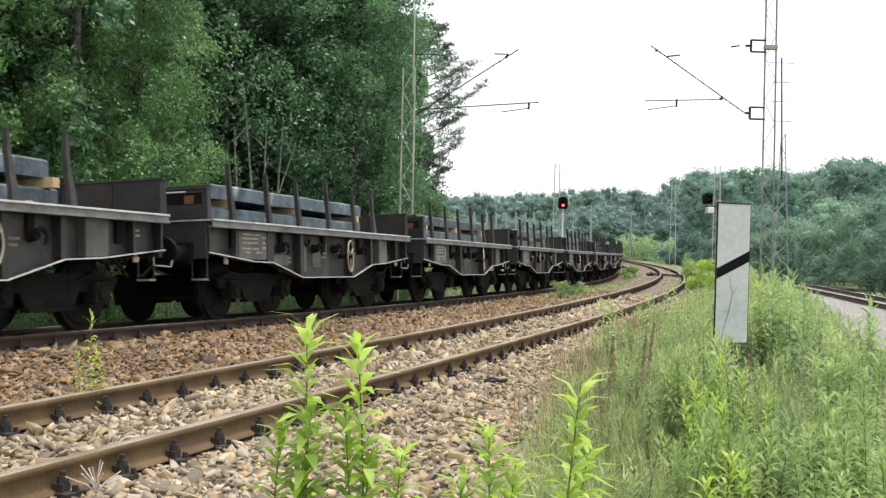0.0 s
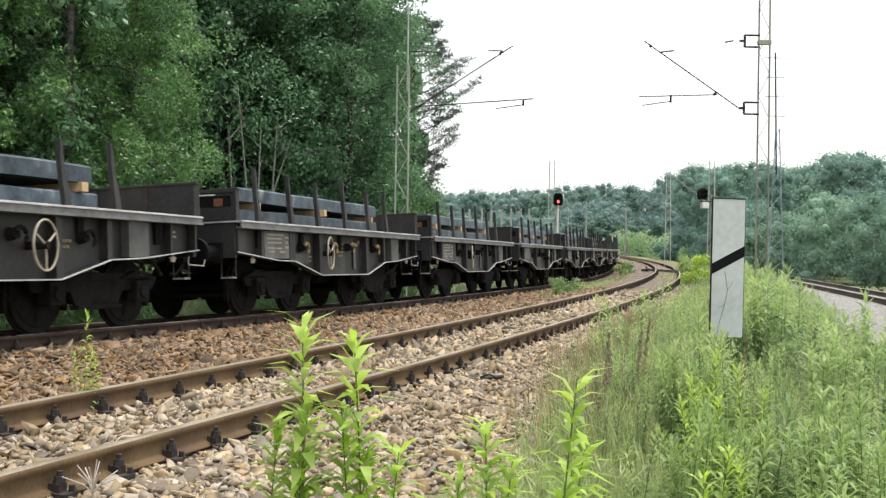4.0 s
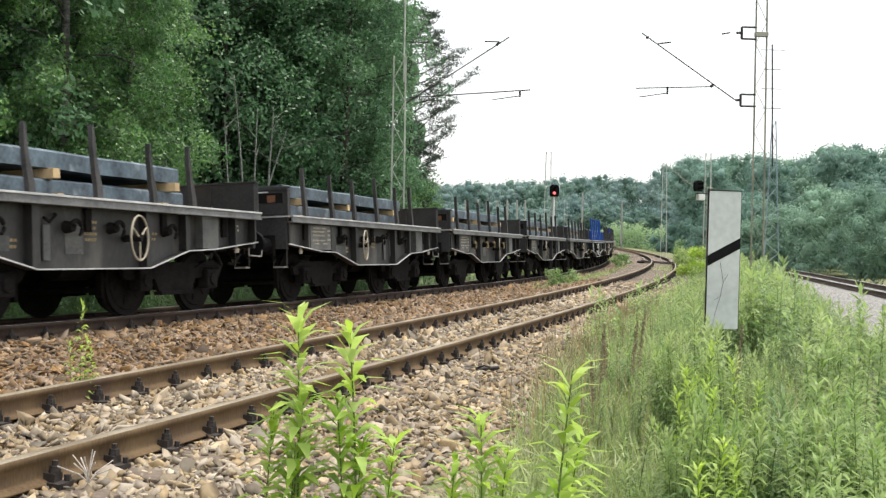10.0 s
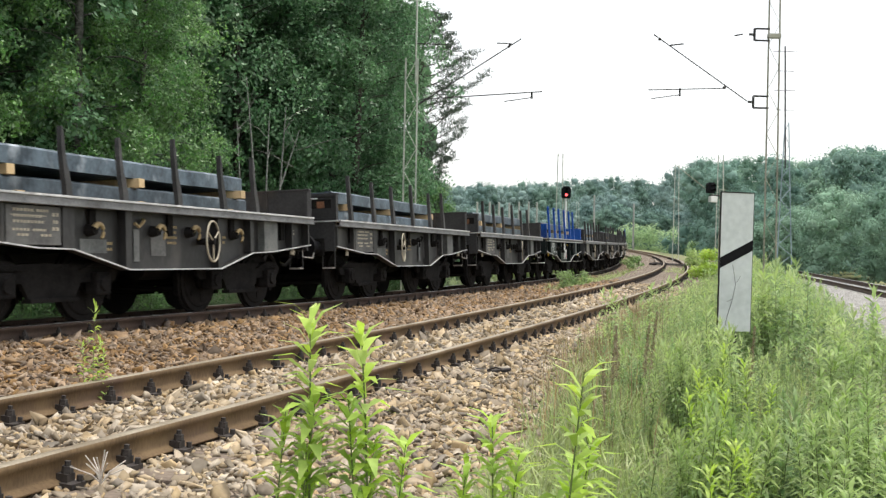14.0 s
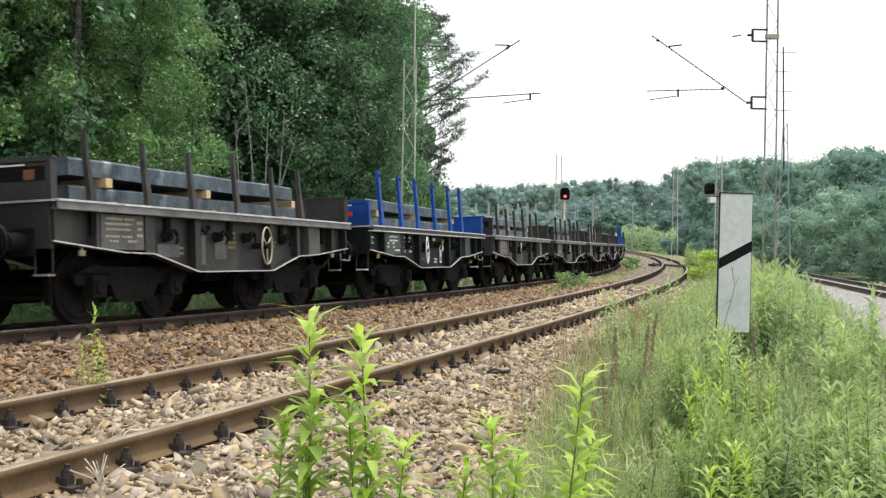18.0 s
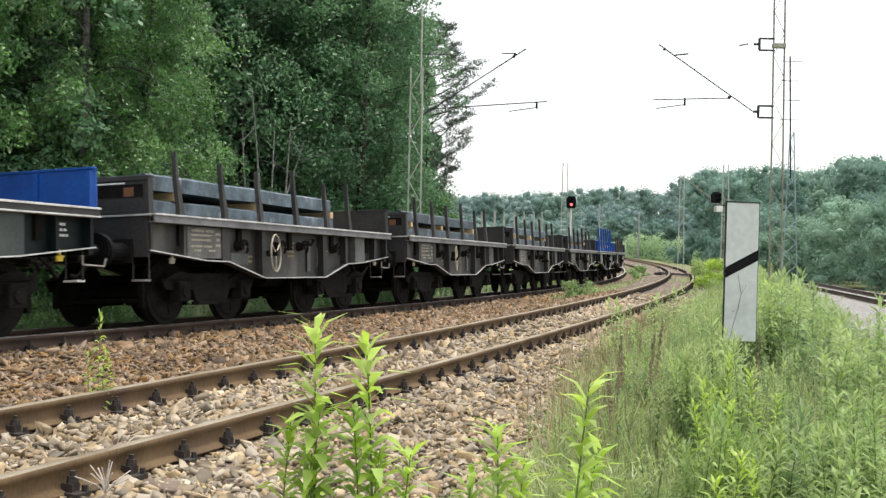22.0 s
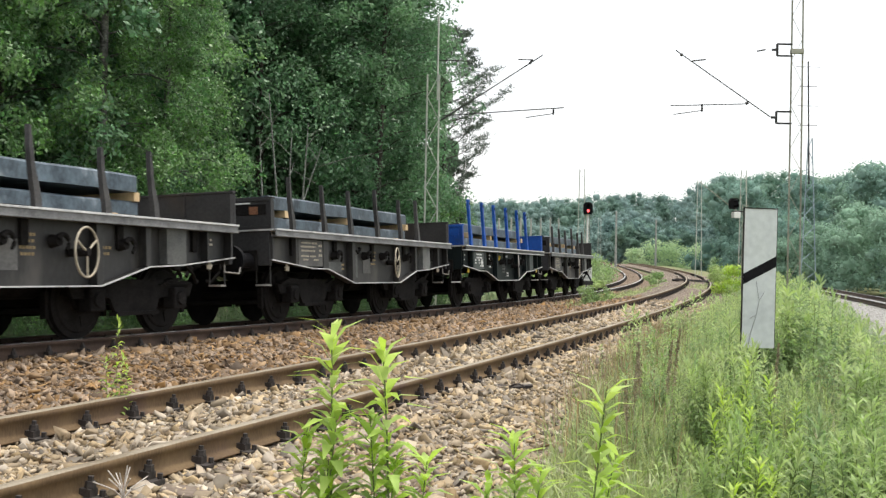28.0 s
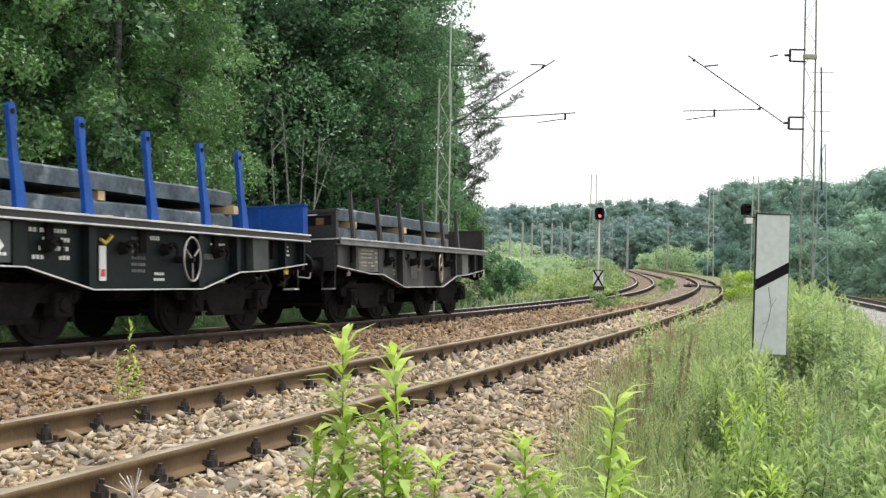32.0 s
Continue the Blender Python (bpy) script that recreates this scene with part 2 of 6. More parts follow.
M_GEAR = material("sooty_running_gear", (0.00633, 0.00585, 0.00585), (0.0175, 0.0161, 0.0156), 4, 0.9, bump=0.003, fine=30, gloss=0.1)
M_WHEEL = material("brake_dusted_wheel", (0.00633, 0.00585, 0.00565), (0.0175, 0.0156, 0.0151), 5, 0.85, fine=40, gloss=0.1)
M_STEEL = material("blue_grey_steel_slab", (0.0286, 0.0414, 0.0558), (0.105, 0.144, 0.18), 3.4, 0.5, metal=0.2, bump=0.005, fine=20, vary="object", amount=0.3, stain=(0.34, 0.38, 0.42), stain_at=0.60, streak=0.8)
M_WOOD = material("fresh_sawn_timber", (0.45, 0.31, 0.16), (0.68, 0.52, 0.31), 2, 0.8, bump=0.002, fine=30, streak=0.2)
M_CREAM = material("cream_handwheel_paint", (0.302, 0.266, 0.202), (0.446, 0.403, 0.317), 6, 0.6, fine=40, stain=(0.22, 0.17, 0.11), stain_at=0.6)
M_YELLOW = material("yellow_paint", (0.55, 0.38, 0.03), (0.75, 0.56, 0.06), 6, 0.55, fine=40)
M_OCHRE = material("dirty_ochre_paint", (0.2, 0.138, 0.06), (0.336, 0.258, 0.132), 6, 0.7, fine=40)
M_WHITE = material("white_paint", (0.66, 0.67, 0.66), (0.82, 0.82, 0.80), 3, 0.6, fine=30)
M_BOARD = material("weathered_white_board", (0.50, 0.53, 0.54), (0.66, 0.69, 0.70), 1.5, 0.55, fine=14, stain=(0.44, 0.45, 0.44), stain_at=0.62)
M_BLACK = material("black_enamel", (0.004, 0.004, 0.005), (0.009, 0.009, 0.011), 4, 0.7, fine=30, gloss=0.15)
M_RED = material("red_reflector", (0.5, 0.03, 0.02), (0.65, 0.05, 0.04), 4, 0.4, fine=30)
M_MAST = material("galvanised_mast", (0.262, 0.264, 0.218), (0.421, 0.415, 0.343), 1.5, 0.6, metal=0.2, fine=20, stain=(0.33, 0.27, 0.17), stain_at=0.6)
M_CONCRETE = material("concrete_mast", (0.27, 0.28, 0.265), (0.40, 0.41, 0.385), 2, 0.9, bump=0.003, fine=25)
M_PYLON = material("bluish_galvanised_steel", (0.26, 0.33, 0.38), (0.38, 0.46, 0.52), 1.5, 0.6, metal=0.2, fine=20)
M_LABEL = material("smudged_pale_label_field", (0.060, 0.060, 0.060), (0.135, 0.133, 0.128), 3, 0.7, fine=26, vary="object", amount=0.35, stain=(0.032, 0.030, 0.029), stain_at=0.57)
M_MAST_PALE = material("pale_galvanised_mast", (0.40, 0.43, 0.38), (0.60, 0.62, 0.56), 1.5, 0.6, metal=0.15, fine=20, stain=(0.33, 0.30, 0.22), stain_at=0.62)
# Undergrowth colour darkened to hold the shade under the trees.
M_UNDER = material("shade_darkened_undergrowth", (0.030, 0.072, 0.028), (0.075, 0.14, 0.05), 1.0, 0.6, fine=6, vary="island", amount=0.3, through_light=0.35, gloss=0.3)
M_TUBE = material("dark_catenary_iron", (0.012, 0.012, 0.012), (0.036, 0.036, 0.036), 4, 0.6, fine=30)
M_SIGNAL = lamp_glow("red_signal_lamp", (1.0, 0.10, 0.10), 2.5)
M_BARK = material("dark_bark", (0.028, 0.025, 0.021), (0.085, 0.075, 0.062), 6, 0.95, bump=0.01, fine=30, streak=0.3)
M_BIRCH = material("birch_bark", (0.03, 0.027, 0.024), (0.204, 0.198, 0.186), 5, 0.85, bump=0.004, fine=20, streak=2.5)
M_LEAF = material("birch_leaves", (0.0884, 0.21, 0.0798), (0.252, 0.42, 0.16), 0.35, 0.36, fine=3, vary="island", amount=0.38, through_light=0.42, gloss=0.5)
M_LEAF_DARK = material("alder_leaves", (0.0986, 0.213, 0.113), (0.202, 0.358, 0.183), 0.35, 0.45, fine=3, vary="island", amount=0.32, through_light=0.38, gloss=0.4)
# Darker copy of the alder leaves: the wood's inner shade is painted in.
M_LEAF_DEEP = material("shade_darkened_alder_leaves", (0.052, 0.125, 0.062), (0.11, 0.21, 0.1), 0.35, 0.45, fine=3, vary="island", amount=0.32, through_light=0.38, gloss=0.4)
M_NEEDLE = material("pine_needles", (0.06, 0.09, 0.066), (0.12, 0.156, 0.114), 0.6, 0.7, fine=4, vary="island", amount=0.3, through_light=0.15, gloss=0.3)
# Next seven colours have distance haze painted in, paler than near leaves.
M_FAR = material("hazed_foliage", (0.224, 0.323, 0.307), (0.298, 0.408, 0.378), 0.03, 0.9, fine=0.25, vary="island", amount=0.10, through_light=0.32, gloss=0.1)
M_FAR_MID = material("hazed_deep_foliage", (0.155, 0.249, 0.237), (0.218, 0.323, 0.299), 0.05, 0.9, fine=0.3, vary="island", amount=0.10, through_light=0.32, gloss=0.1)
M_FAR_OAK = material("hazed_ash_foliage", (0.178, 0.299, 0.232), (0.289, 0.425, 0.31), 0.05, 0.9, fine=0.3, vary="island", amount=0.12, through_light=0.32, gloss=0.1)
M_FAR_BUSH = material("haze_tinted_bush_foliage", (0.36, 0.504, 0.288), (0.552, 0.684, 0.432), 0.2, 0.85, fine=1.5, vary="island", amount=0.14, through_light=0.45, gloss=0.1)
M_FAR_DEEP = material("hazed_oak_foliage", (0.156, 0.272, 0.232), (0.254, 0.381, 0.32), 0.05, 0.9, fine=0.3, vary="island", amount=0.12, through_light=0.32, gloss=0.1)
M_MEADOW = material("haze_tinted_rough_meadow", (0.27, 0.35, 0.20), (0.43, 0.49, 0.30), 0.25, 0.85, fine=2.0, vary="island", amount=0.18, through_light=0.4, gloss=0.2)
M_FAR_PALE = material("hazed_willow_foliage", (0.148, 0.24, 0.196), (0.199, 0.303, 0.247), 0.05, 0.9, fine=0.4, vary="island", amount=0.14, through_light=0.32, gloss=0.1)
M_HERB = material("goldenrod_leaves", (0.289, 0.418, 0.146), (0.492, 0.591, 0.265), 1.5, 0.6, fine=8, vary="island", amount=0.24, through_light=0.48, gloss=0.3)
M_SHOOT = material("young_goldenrod_leaves", (0.33, 0.503, 0.0829), (0.572, 0.7, 0.188), 2.5, 0.55, fine=12, vary="island", amount=0.24, through_light=0.5, gloss=0.3)
M_SHOOT_LOW = material("older_goldenrod_leaves", (0.242, 0.407, 0.0945), (0.457, 0.593, 0.176), 2.5, 0.5, fine=12, vary="island", amount=0.25, through_light=0.45, gloss=0.35)
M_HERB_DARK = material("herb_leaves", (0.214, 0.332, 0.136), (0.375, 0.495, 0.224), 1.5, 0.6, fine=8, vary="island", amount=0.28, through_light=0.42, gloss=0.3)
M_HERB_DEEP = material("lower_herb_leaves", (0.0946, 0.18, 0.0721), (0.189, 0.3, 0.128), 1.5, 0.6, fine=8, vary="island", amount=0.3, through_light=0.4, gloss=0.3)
M_STEM = material("herb_stems", (0.09, 0.13, 0.04), (0.16, 0.20, 0.07), 8, 0.7, fine=30)
M_GRASS = material("meadow_grass", (0.242, 0.334, 0.12), (0.462, 0.505, 0.253), 1.2, 0.7, fine=6, vary="island", amount=0.30, through_light=0.4, gloss=0.3)
M_STRAW = material("dry_seed_stems", (0.26, 0.19, 0.10), (0.48, 0.39, 0.24), 6, 0.9, fine=30, vary="island", amount=0.35)
M_DOCK = material("dried_dock_seed", (0.187, 0.15, 0.0924), (0.408, 0.347, 0.224), 8, 0.9, fine=40, vary="island", amount=0.35)
M_TWIG = material("bleached_twig", (0.35, 0.31, 0.28), (0.62, 0.58, 0.53), 20, 0.9, fine=60)


def ground_material(name, cell, c0, c1, c2, soil):
    """Small stones as cells of their own colour, patches of soil between."""
    m = bpy.data.materials.new(name)
    m.use_nodes = True
    n, l = m.node_tree.nodes, m.node_tree.links
    bsdf = n["Principled BSDF"]
    tc = n.new("ShaderNodeTexCoord")
    vo, edge, no = n.new("ShaderNodeTexVoronoi"), n.new("ShaderNodeTexVoronoi"), n.new("ShaderNodeTexNoise")
    edge.feature = "DISTANCE_TO_EDGE"
    for t in (vo, edge):
        t.inputs["Scale"].default_value = 1 / cell
        l.new(tc.outputs["Object"], t.inputs["Vector"])
    no.inputs["Scale"].default_value, no.inputs["Detail"].default_value = 0.8, 6
    l.new(tc.outputs["Object"], no.inputs["Vector"])
    sep = n.new("ShaderNodeSeparateColor")
    l.new(vo.outputs["Color"], sep.inputs[0])
    ramp = n.new("ShaderNodeValToRGB")
    ramp.color_ramp.elements[0].color, ramp.color_ramp.elements[1].color = (*c0, 1), (*c2, 1)
    e = ramp.color_ramp.elements.new(0.5)
    e.color = (*c1, 1)
    l.new(sep.outputs[0], ramp.inputs[0])
    er = n.new("ShaderNodeValToRGB")
    er.color_ramp.elements[0].position, er.color_ramp.elements[1].position = 0.0, 0.12
    l.new(edge.outputs["Distance"], er.inputs[0])
    dark = n.new("ShaderNodeMix")
    dark.data_type = "RGBA"
    dark.inputs["A"].default_value = (*soil, 1)
    l.new(er.outputs[0], dark.inputs["Factor"])
    l.new(ramp.outputs[0], dark.inputs["B"])
    pr = n.new("ShaderNodeValToRGB")
    pr.color_ramp.elements[0].position, pr.color_ramp.elements[1].position = 0.55, 0.75
    l.new(no.outputs[0], pr.inputs[0])
    patch = n.new("ShaderNodeMix")
    patch.data_type = "RGBA"
    patch.clamp_factor = True
    half = n.new("ShaderNodeMath")
    half.operation = "MULTIPLY"
    half.inputs[1].default_value = 0.45
    l.new(pr.outputs[0], half.inputs[0])
    l.new(half.outputs[0], patch.inputs["Factor"])
    l.new(dark.outputs["Result"], patch.inputs["A"])
    patch.inputs["B"].default_value = (*soil, 1)
    l.new(patch.outputs["Result"], bsdf.inputs["Base Color"])
    bsdf.inputs["Roughness"].default_value = 0.9
    b = n.new("ShaderNodeBump")
    b.inputs["Strength"].default_value, b.inputs["Distance"].default_value = 0.8, cell * 0.4
    l.new(er.outputs[0], b.inputs["Height"])
    l.new(b.outputs[0], bsdf.inputs["Normal"])
    return m


# This bed is darker than its stones: shade of the gaps painted in.
M_BALLAST = ground_material("pale_ballast", 0.06, (0.13, 0.095, 0.065), (0.22, 0.17, 0.125), (0.36, 0.30, 0.235), (0.07, 0.052, 0.038))
M_BALLAST_RUST = ground_material("rust_stained_ballast", 0.06, (0.12, 0.078, 0.047), (0.21, 0.145, 0.093), (0.30, 0.22, 0.15), (0.07, 0.047, 0.03))
M_EARTH = material("grassy_earth", (0.12, 0.135, 0.055), (0.21, 0.235, 0.095), 0.6, 0.95, bump=0.03, fine=6, stain=(0.20, 0.155, 0.10), stain_at=0.52)
# Earth darkened all over, the wood's shade painted into its colour.
M_FLOOR = material("shade_darkened_floor", (0.018, 0.024, 0.010), (0.055, 0.065, 0.025), 0.8, 0.95, bump=0.03, fine=7, stain=(0.06, 0.045, 0.028), stain_at=0.6)
M_BALLAST_GREY = ground_material("grey_ballast", 0.08, (0.26, 0.25, 0.24), (0.38, 0.37, 0.35), (0.50, 0.49, 0.47), (0.16, 0.15, 0.14))
M_BIRCH_PALE = material("pale_birch_stems", (0.10, 0.10, 0.095), (0.36, 0.36, 0.34), 5, 0.85, bump=0.004, fine=20, streak=2.5)


# ---- ground, ballast and tracks ----
rng = np.random.default_rng(11)


def smooth(a, b, v):
    u = np.clip((v - a) / (b - a), 0, 1)
    return u * u * (3 - 2 * u)


def along(line, x, y):
    """s and d of points beside a line."""
    x, y = np.atleast_1d(np.asarray(x, float)), np.atleast_1d(np.asarray(y, float))
    s, d = np.empty(len(x)), np.empty(len(x))
    sx, sy = line.x[::4], line.y[::4]
    for i in range(0, len(x), 4000):
        a, b = x[i:i + 4000], y[i:i + 4000]
        k = np.argmin((a[:, None] - sx) ** 2 + (b[:, None] - sy) ** 2, axis=1) * 4
        th = line.th[k]
        dx, dy = a - line.x[k], b - line.y[k]
        s[i:i + 4000] = line.s[k] + dx * np.sin(th) + dy * np.cos(th)
        d[i:i + 4000] = dx * np.cos(th) - dy * np.sin(th)
    return s, d


def lie(x, y):
    """Height of the ground."""
    x, y = np.atleast_1d(np.asarray(x, float)), np.atleast_1d(np.asarray(y, float))
    s, d = along(SIDING, x, y)
    mix = smooth(-1.6, -4.2, d)
    z = SIDING.z(s) * (1 - mix) + MAIN.z(s - 3.9) * mix - 0.45
    z = z + 0.20 * smooth(2.4, 3.4, d) * smooth(2, 9, s) - 1.15 * smooth(4.6, 7.6, d) * smooth(6, 14, s) - 0.4 * smooth(6.5, 9, d)
    z = z - 0.5 * smooth(-7.6, -9.5, d) + 0.35 * smooth(-11, -18, d)
    z = z + 2.0 * smooth(-9, -26, d) * smooth(48, 85, s) + 0.8 * smooth(-4, -30, d) * smooth(110, 170, s)
    z = z + 5.0 * smooth(170, 420, s)
    wob = np.array([noise.noise((a * 0.35, b * 0.35, 0.3)) + 0.5 * noise.noise((a * 1.3, b * 1.3, 5)) for a, b in zip(x, y)])
    return z + 0.06 * wob * smooth(2.6, 4.5, np.abs(d + 2.4) - 1.5)


def axis(edge, near, far, first, grow):
    v, step = [0.0], first
    while v[-1] < far:
        v.append(v[-1] + step)
        if v[-1] > near:
            step *= grow
    v = np.array(v)
    return np.concatenate([edge - v[:0:-1], edge + v])


gx, gy = axis(4.0, 22, 2500, 0.8, 1.10), axis(18.0, 34, 2500, 0.8, 1.10)
GX, GY = np.meshgrid(gx, gy)
gz = lie(GX.ravel(), GY.ravel())
nx_, ny_ = len(gx), len(gy)
ii = (np.arange(ny_ - 1)[:, None] * nx_ + np.arange(nx_ - 1)).ravel()
ground = new("ground", mesh_np("ground", np.stack([GX.ravel(), GY.ravel(), gz], 1), np.stack([ii, ii + 1, ii + nx_ + 1, ii + nx_], 1), M_EARTH, smooth=True))
tagged(ground, "grassy uneven earth beside the railway tracks", "ground", kind="structure")


def strip(name, line, profile, s0, s1, step, material_, label, category="ballast"):
    """A bed swept along a line: profile is offsets and heights under the rail tops."""
    ss = np.arange(s0, s1 + step, step)
    vs = []
    for d, dz in profile:
        x, y, _ = line.at(ss, d)
        jit = 0.015 * np.sin(ss * 7.1 + d * 5) + 0.01 * np.sin(ss * 17.3 + d * 11)
        vs.append(np.stack([x, y, line.z(ss, np.clip(d, -1.3, 1.3)) + dz - 0.025 + jit], 1))
    vs = np.stack(vs, 1)
    k = len(profile)
    i = (np.arange(len(ss) - 1)[:, None] * k + np.arange(k - 1)).ravel()
    ob = new(name, mesh_np(name, vs.reshape(-1, 3), np.stack([i, i + 1, i + k + 1, i + k], 1), material_, smooth=True))
    return tagged(ob, label, category, kind="structure")


BED_SIDING = [(-2.5, -0.34), (-1.9, -0.22), (-1.3, -0.20), (-0.9, -0.195), (-0.5, -0.19), (0, -0.18), (0.5, -0.19), (0.9, -0.20), (1.3, -0.22), (1.9, -0.28), (2.6, -0.36), (3.4, -0.42), (4.6, -0.50)]
BED_MAIN = [(-4.0, -1.0), (-2.4, -0.5), (-1.6, -0.22), (-1.0, -0.19), (0, -0.18), (0.6, -0.18), (1.1, -0.19), (1.6, -0.26), (2.1, -0.36), (2.7, -0.46)]
strip("siding_ballast", SIDING, BED_SIDING, -30, 200, 0.5, M_BALLAST, "pale beige crushed-stone ballast under the siding")
strip("main_ballast", MAIN, BED_MAIN, -150, 210, 0.5, M_BALLAST_RUST, "rust-brown crushed-stone ballast under the main track")

HEAD = [(-0.040, -0.006), (-0.031, 0.000), (0.031, 0.000), (0.040, -0.006), (0.039, -0.048), (0.010, -0.064), (0.009, -0.155), (0.075, -0.184), (0.075, -0.198), (-0.075, -0.198), (-0.075, -0.184), (-0.009, -0.155), (-0.010, -0.064), (-0.039, -0.048)]


def rail_mesh(line, d, s0, s1, step, top, web=None):
    ss = np.arange(s0, s1 + step, step)
    vs = []
    for a, dz in HEAD:
        x, y, _ = line.at(ss, d + a)
        vs.append(np.stack([x, y, line.z(ss, d) + dz], 1))
    vs = np.stack(vs, 1)
    k = len(HEAD)
    i = np.arange(len(ss) - 1)[:, None] * k
    j, j2 = np.arange(k), (np.arange(k) + 1) % k
    me = mesh_np("rail", vs.reshape(-1, 3), np.stack([(i + j).ravel(), (i + j2).ravel(), (i + k + j2).ravel(), (i + k + j).ravel()], 1), web or M_RAIL)
    me.materials.append(top)
    idx = np.tile([1 if q in (0, 1, 2) else 0 for q in range(k)], len(ss) - 1)
    me.polygons.foreach_set("material_index", idx.astype(np.int32))
    return me


def fastener_mesh():
    bm = bmesh.new()
    box(bm, 0.10, 0, -0.168, 0.16, 0.15, 0.03)
    box(bm, 0.076, 0, -0.135, 0.085, 0.085, 0.05)
    rod(bm, (0.088, 0, -0.16), (0.088, 0, -0.045), 0.02, n=6)
    rod(bm, (0.088, 0, -0.11), (0.088, 0, -0.072), 0.04, 0.034, n=6)
    rod(bm, (0.155, 0.045, -0.16), (0.155, 0.045, -0.12), 0.022, n=5)
    bmesh.ops.transform(bm, matrix=Matrix.Diagonal((0.95, 0.9, 1.15, 1)), verts=bm.verts)
    me = bpy.data.meshes.new("fastener")
    bm.to_mesh(me)
    bm.free()
    me.materials.append(M_FAST)
    return me


FASTENER = fastener_mesh()
SLEEPER = None


def sleeper_mesh():
    bm = a_box(0, 0, -0.288, 2.5, 0.24, 0.15, 0.012)
    me = bpy.data.meshes.new("sleeper")
    bm.to_mesh(me)
    bm.free()
    me.materials.append(M_TIE)
    return me


SLEEPER = sleeper_mesh()
PITCH = 0.603


def lay_track(name, line, s0, s1, first, near, label, top, web):
    track = tagged(new(name), label, "railway track", kind="structure")
    part("rail", rail_mesh(line, GAUGE / 2, s0, s1, 1.0, top, web), None, track)
    part("rail", rail_mesh(line, -GAUGE / 2, s0, s1, 1.0, top, web), None, track)
    i0, i1 = int(math.ceil((s0 - first) / PITCH)), int((s1 - first) / PITCH)
    rest_v, rest_f = [], []
    fv = np.array([v.co[:] for v in FASTENER.vertices])
    ff = [list(p.vertices) for p in FASTENER.polygons]
    for i in range(i0, i1):
        s = first + i * PITCH
        if s < near[0] - 6 or s > near[1] + 60:
            continue
        m = line.frame_at(s)
        if near[0] <= s <= near[1] + 20:
            ob = new("sleeper", SLEEPER)
            ob.parent, ob.matrix_local = track, m @ pose(0, 0, 0.0, 0, 0, 0)
        for d in (GAUGE / 2, -GAUGE / 2):
            for turn in (0, 180):
                q = m @ pose(d, 0, 0, 0, 0, turn) @ pose(0, 0.012 * math.sin(i * 5.3 + d), 0, 0, 0, 4 * math.sin(i * 3.7 + d))
                if near[0] <= s <= near[1]:
                    ob = new("fastener", FASTENER)
                    ob.parent, ob.matrix_local = track, q
                else:
                    a = np.array(q)
                    k = sum(len(v) for v in rest_v)
                    rest_v.append(fv @ a[:3, :3].T + a[:3, 3])
                    rest_f += [[k + j for j in f] for f in ff]
    if rest_v:
        part("far_fasteners", mesh_of("far_fasteners", np.concatenate(rest_v), rest_f, M_FAST), None, track)["kind"] = "stuff"
    return track


lay_track("siding_track", SIDING, -30, 200, 0.735, (0.0, 42.0), "rusty railway siding on iron baseplates, curving away", M_RAIL_TOP, M_RAIL)
lay_track("main_track", MAIN, -150, 205, 0.3, (3.0, 40.0), "main railway track with polished rail heads", M_RAIL_SHINE, M_RAIL_DARK)


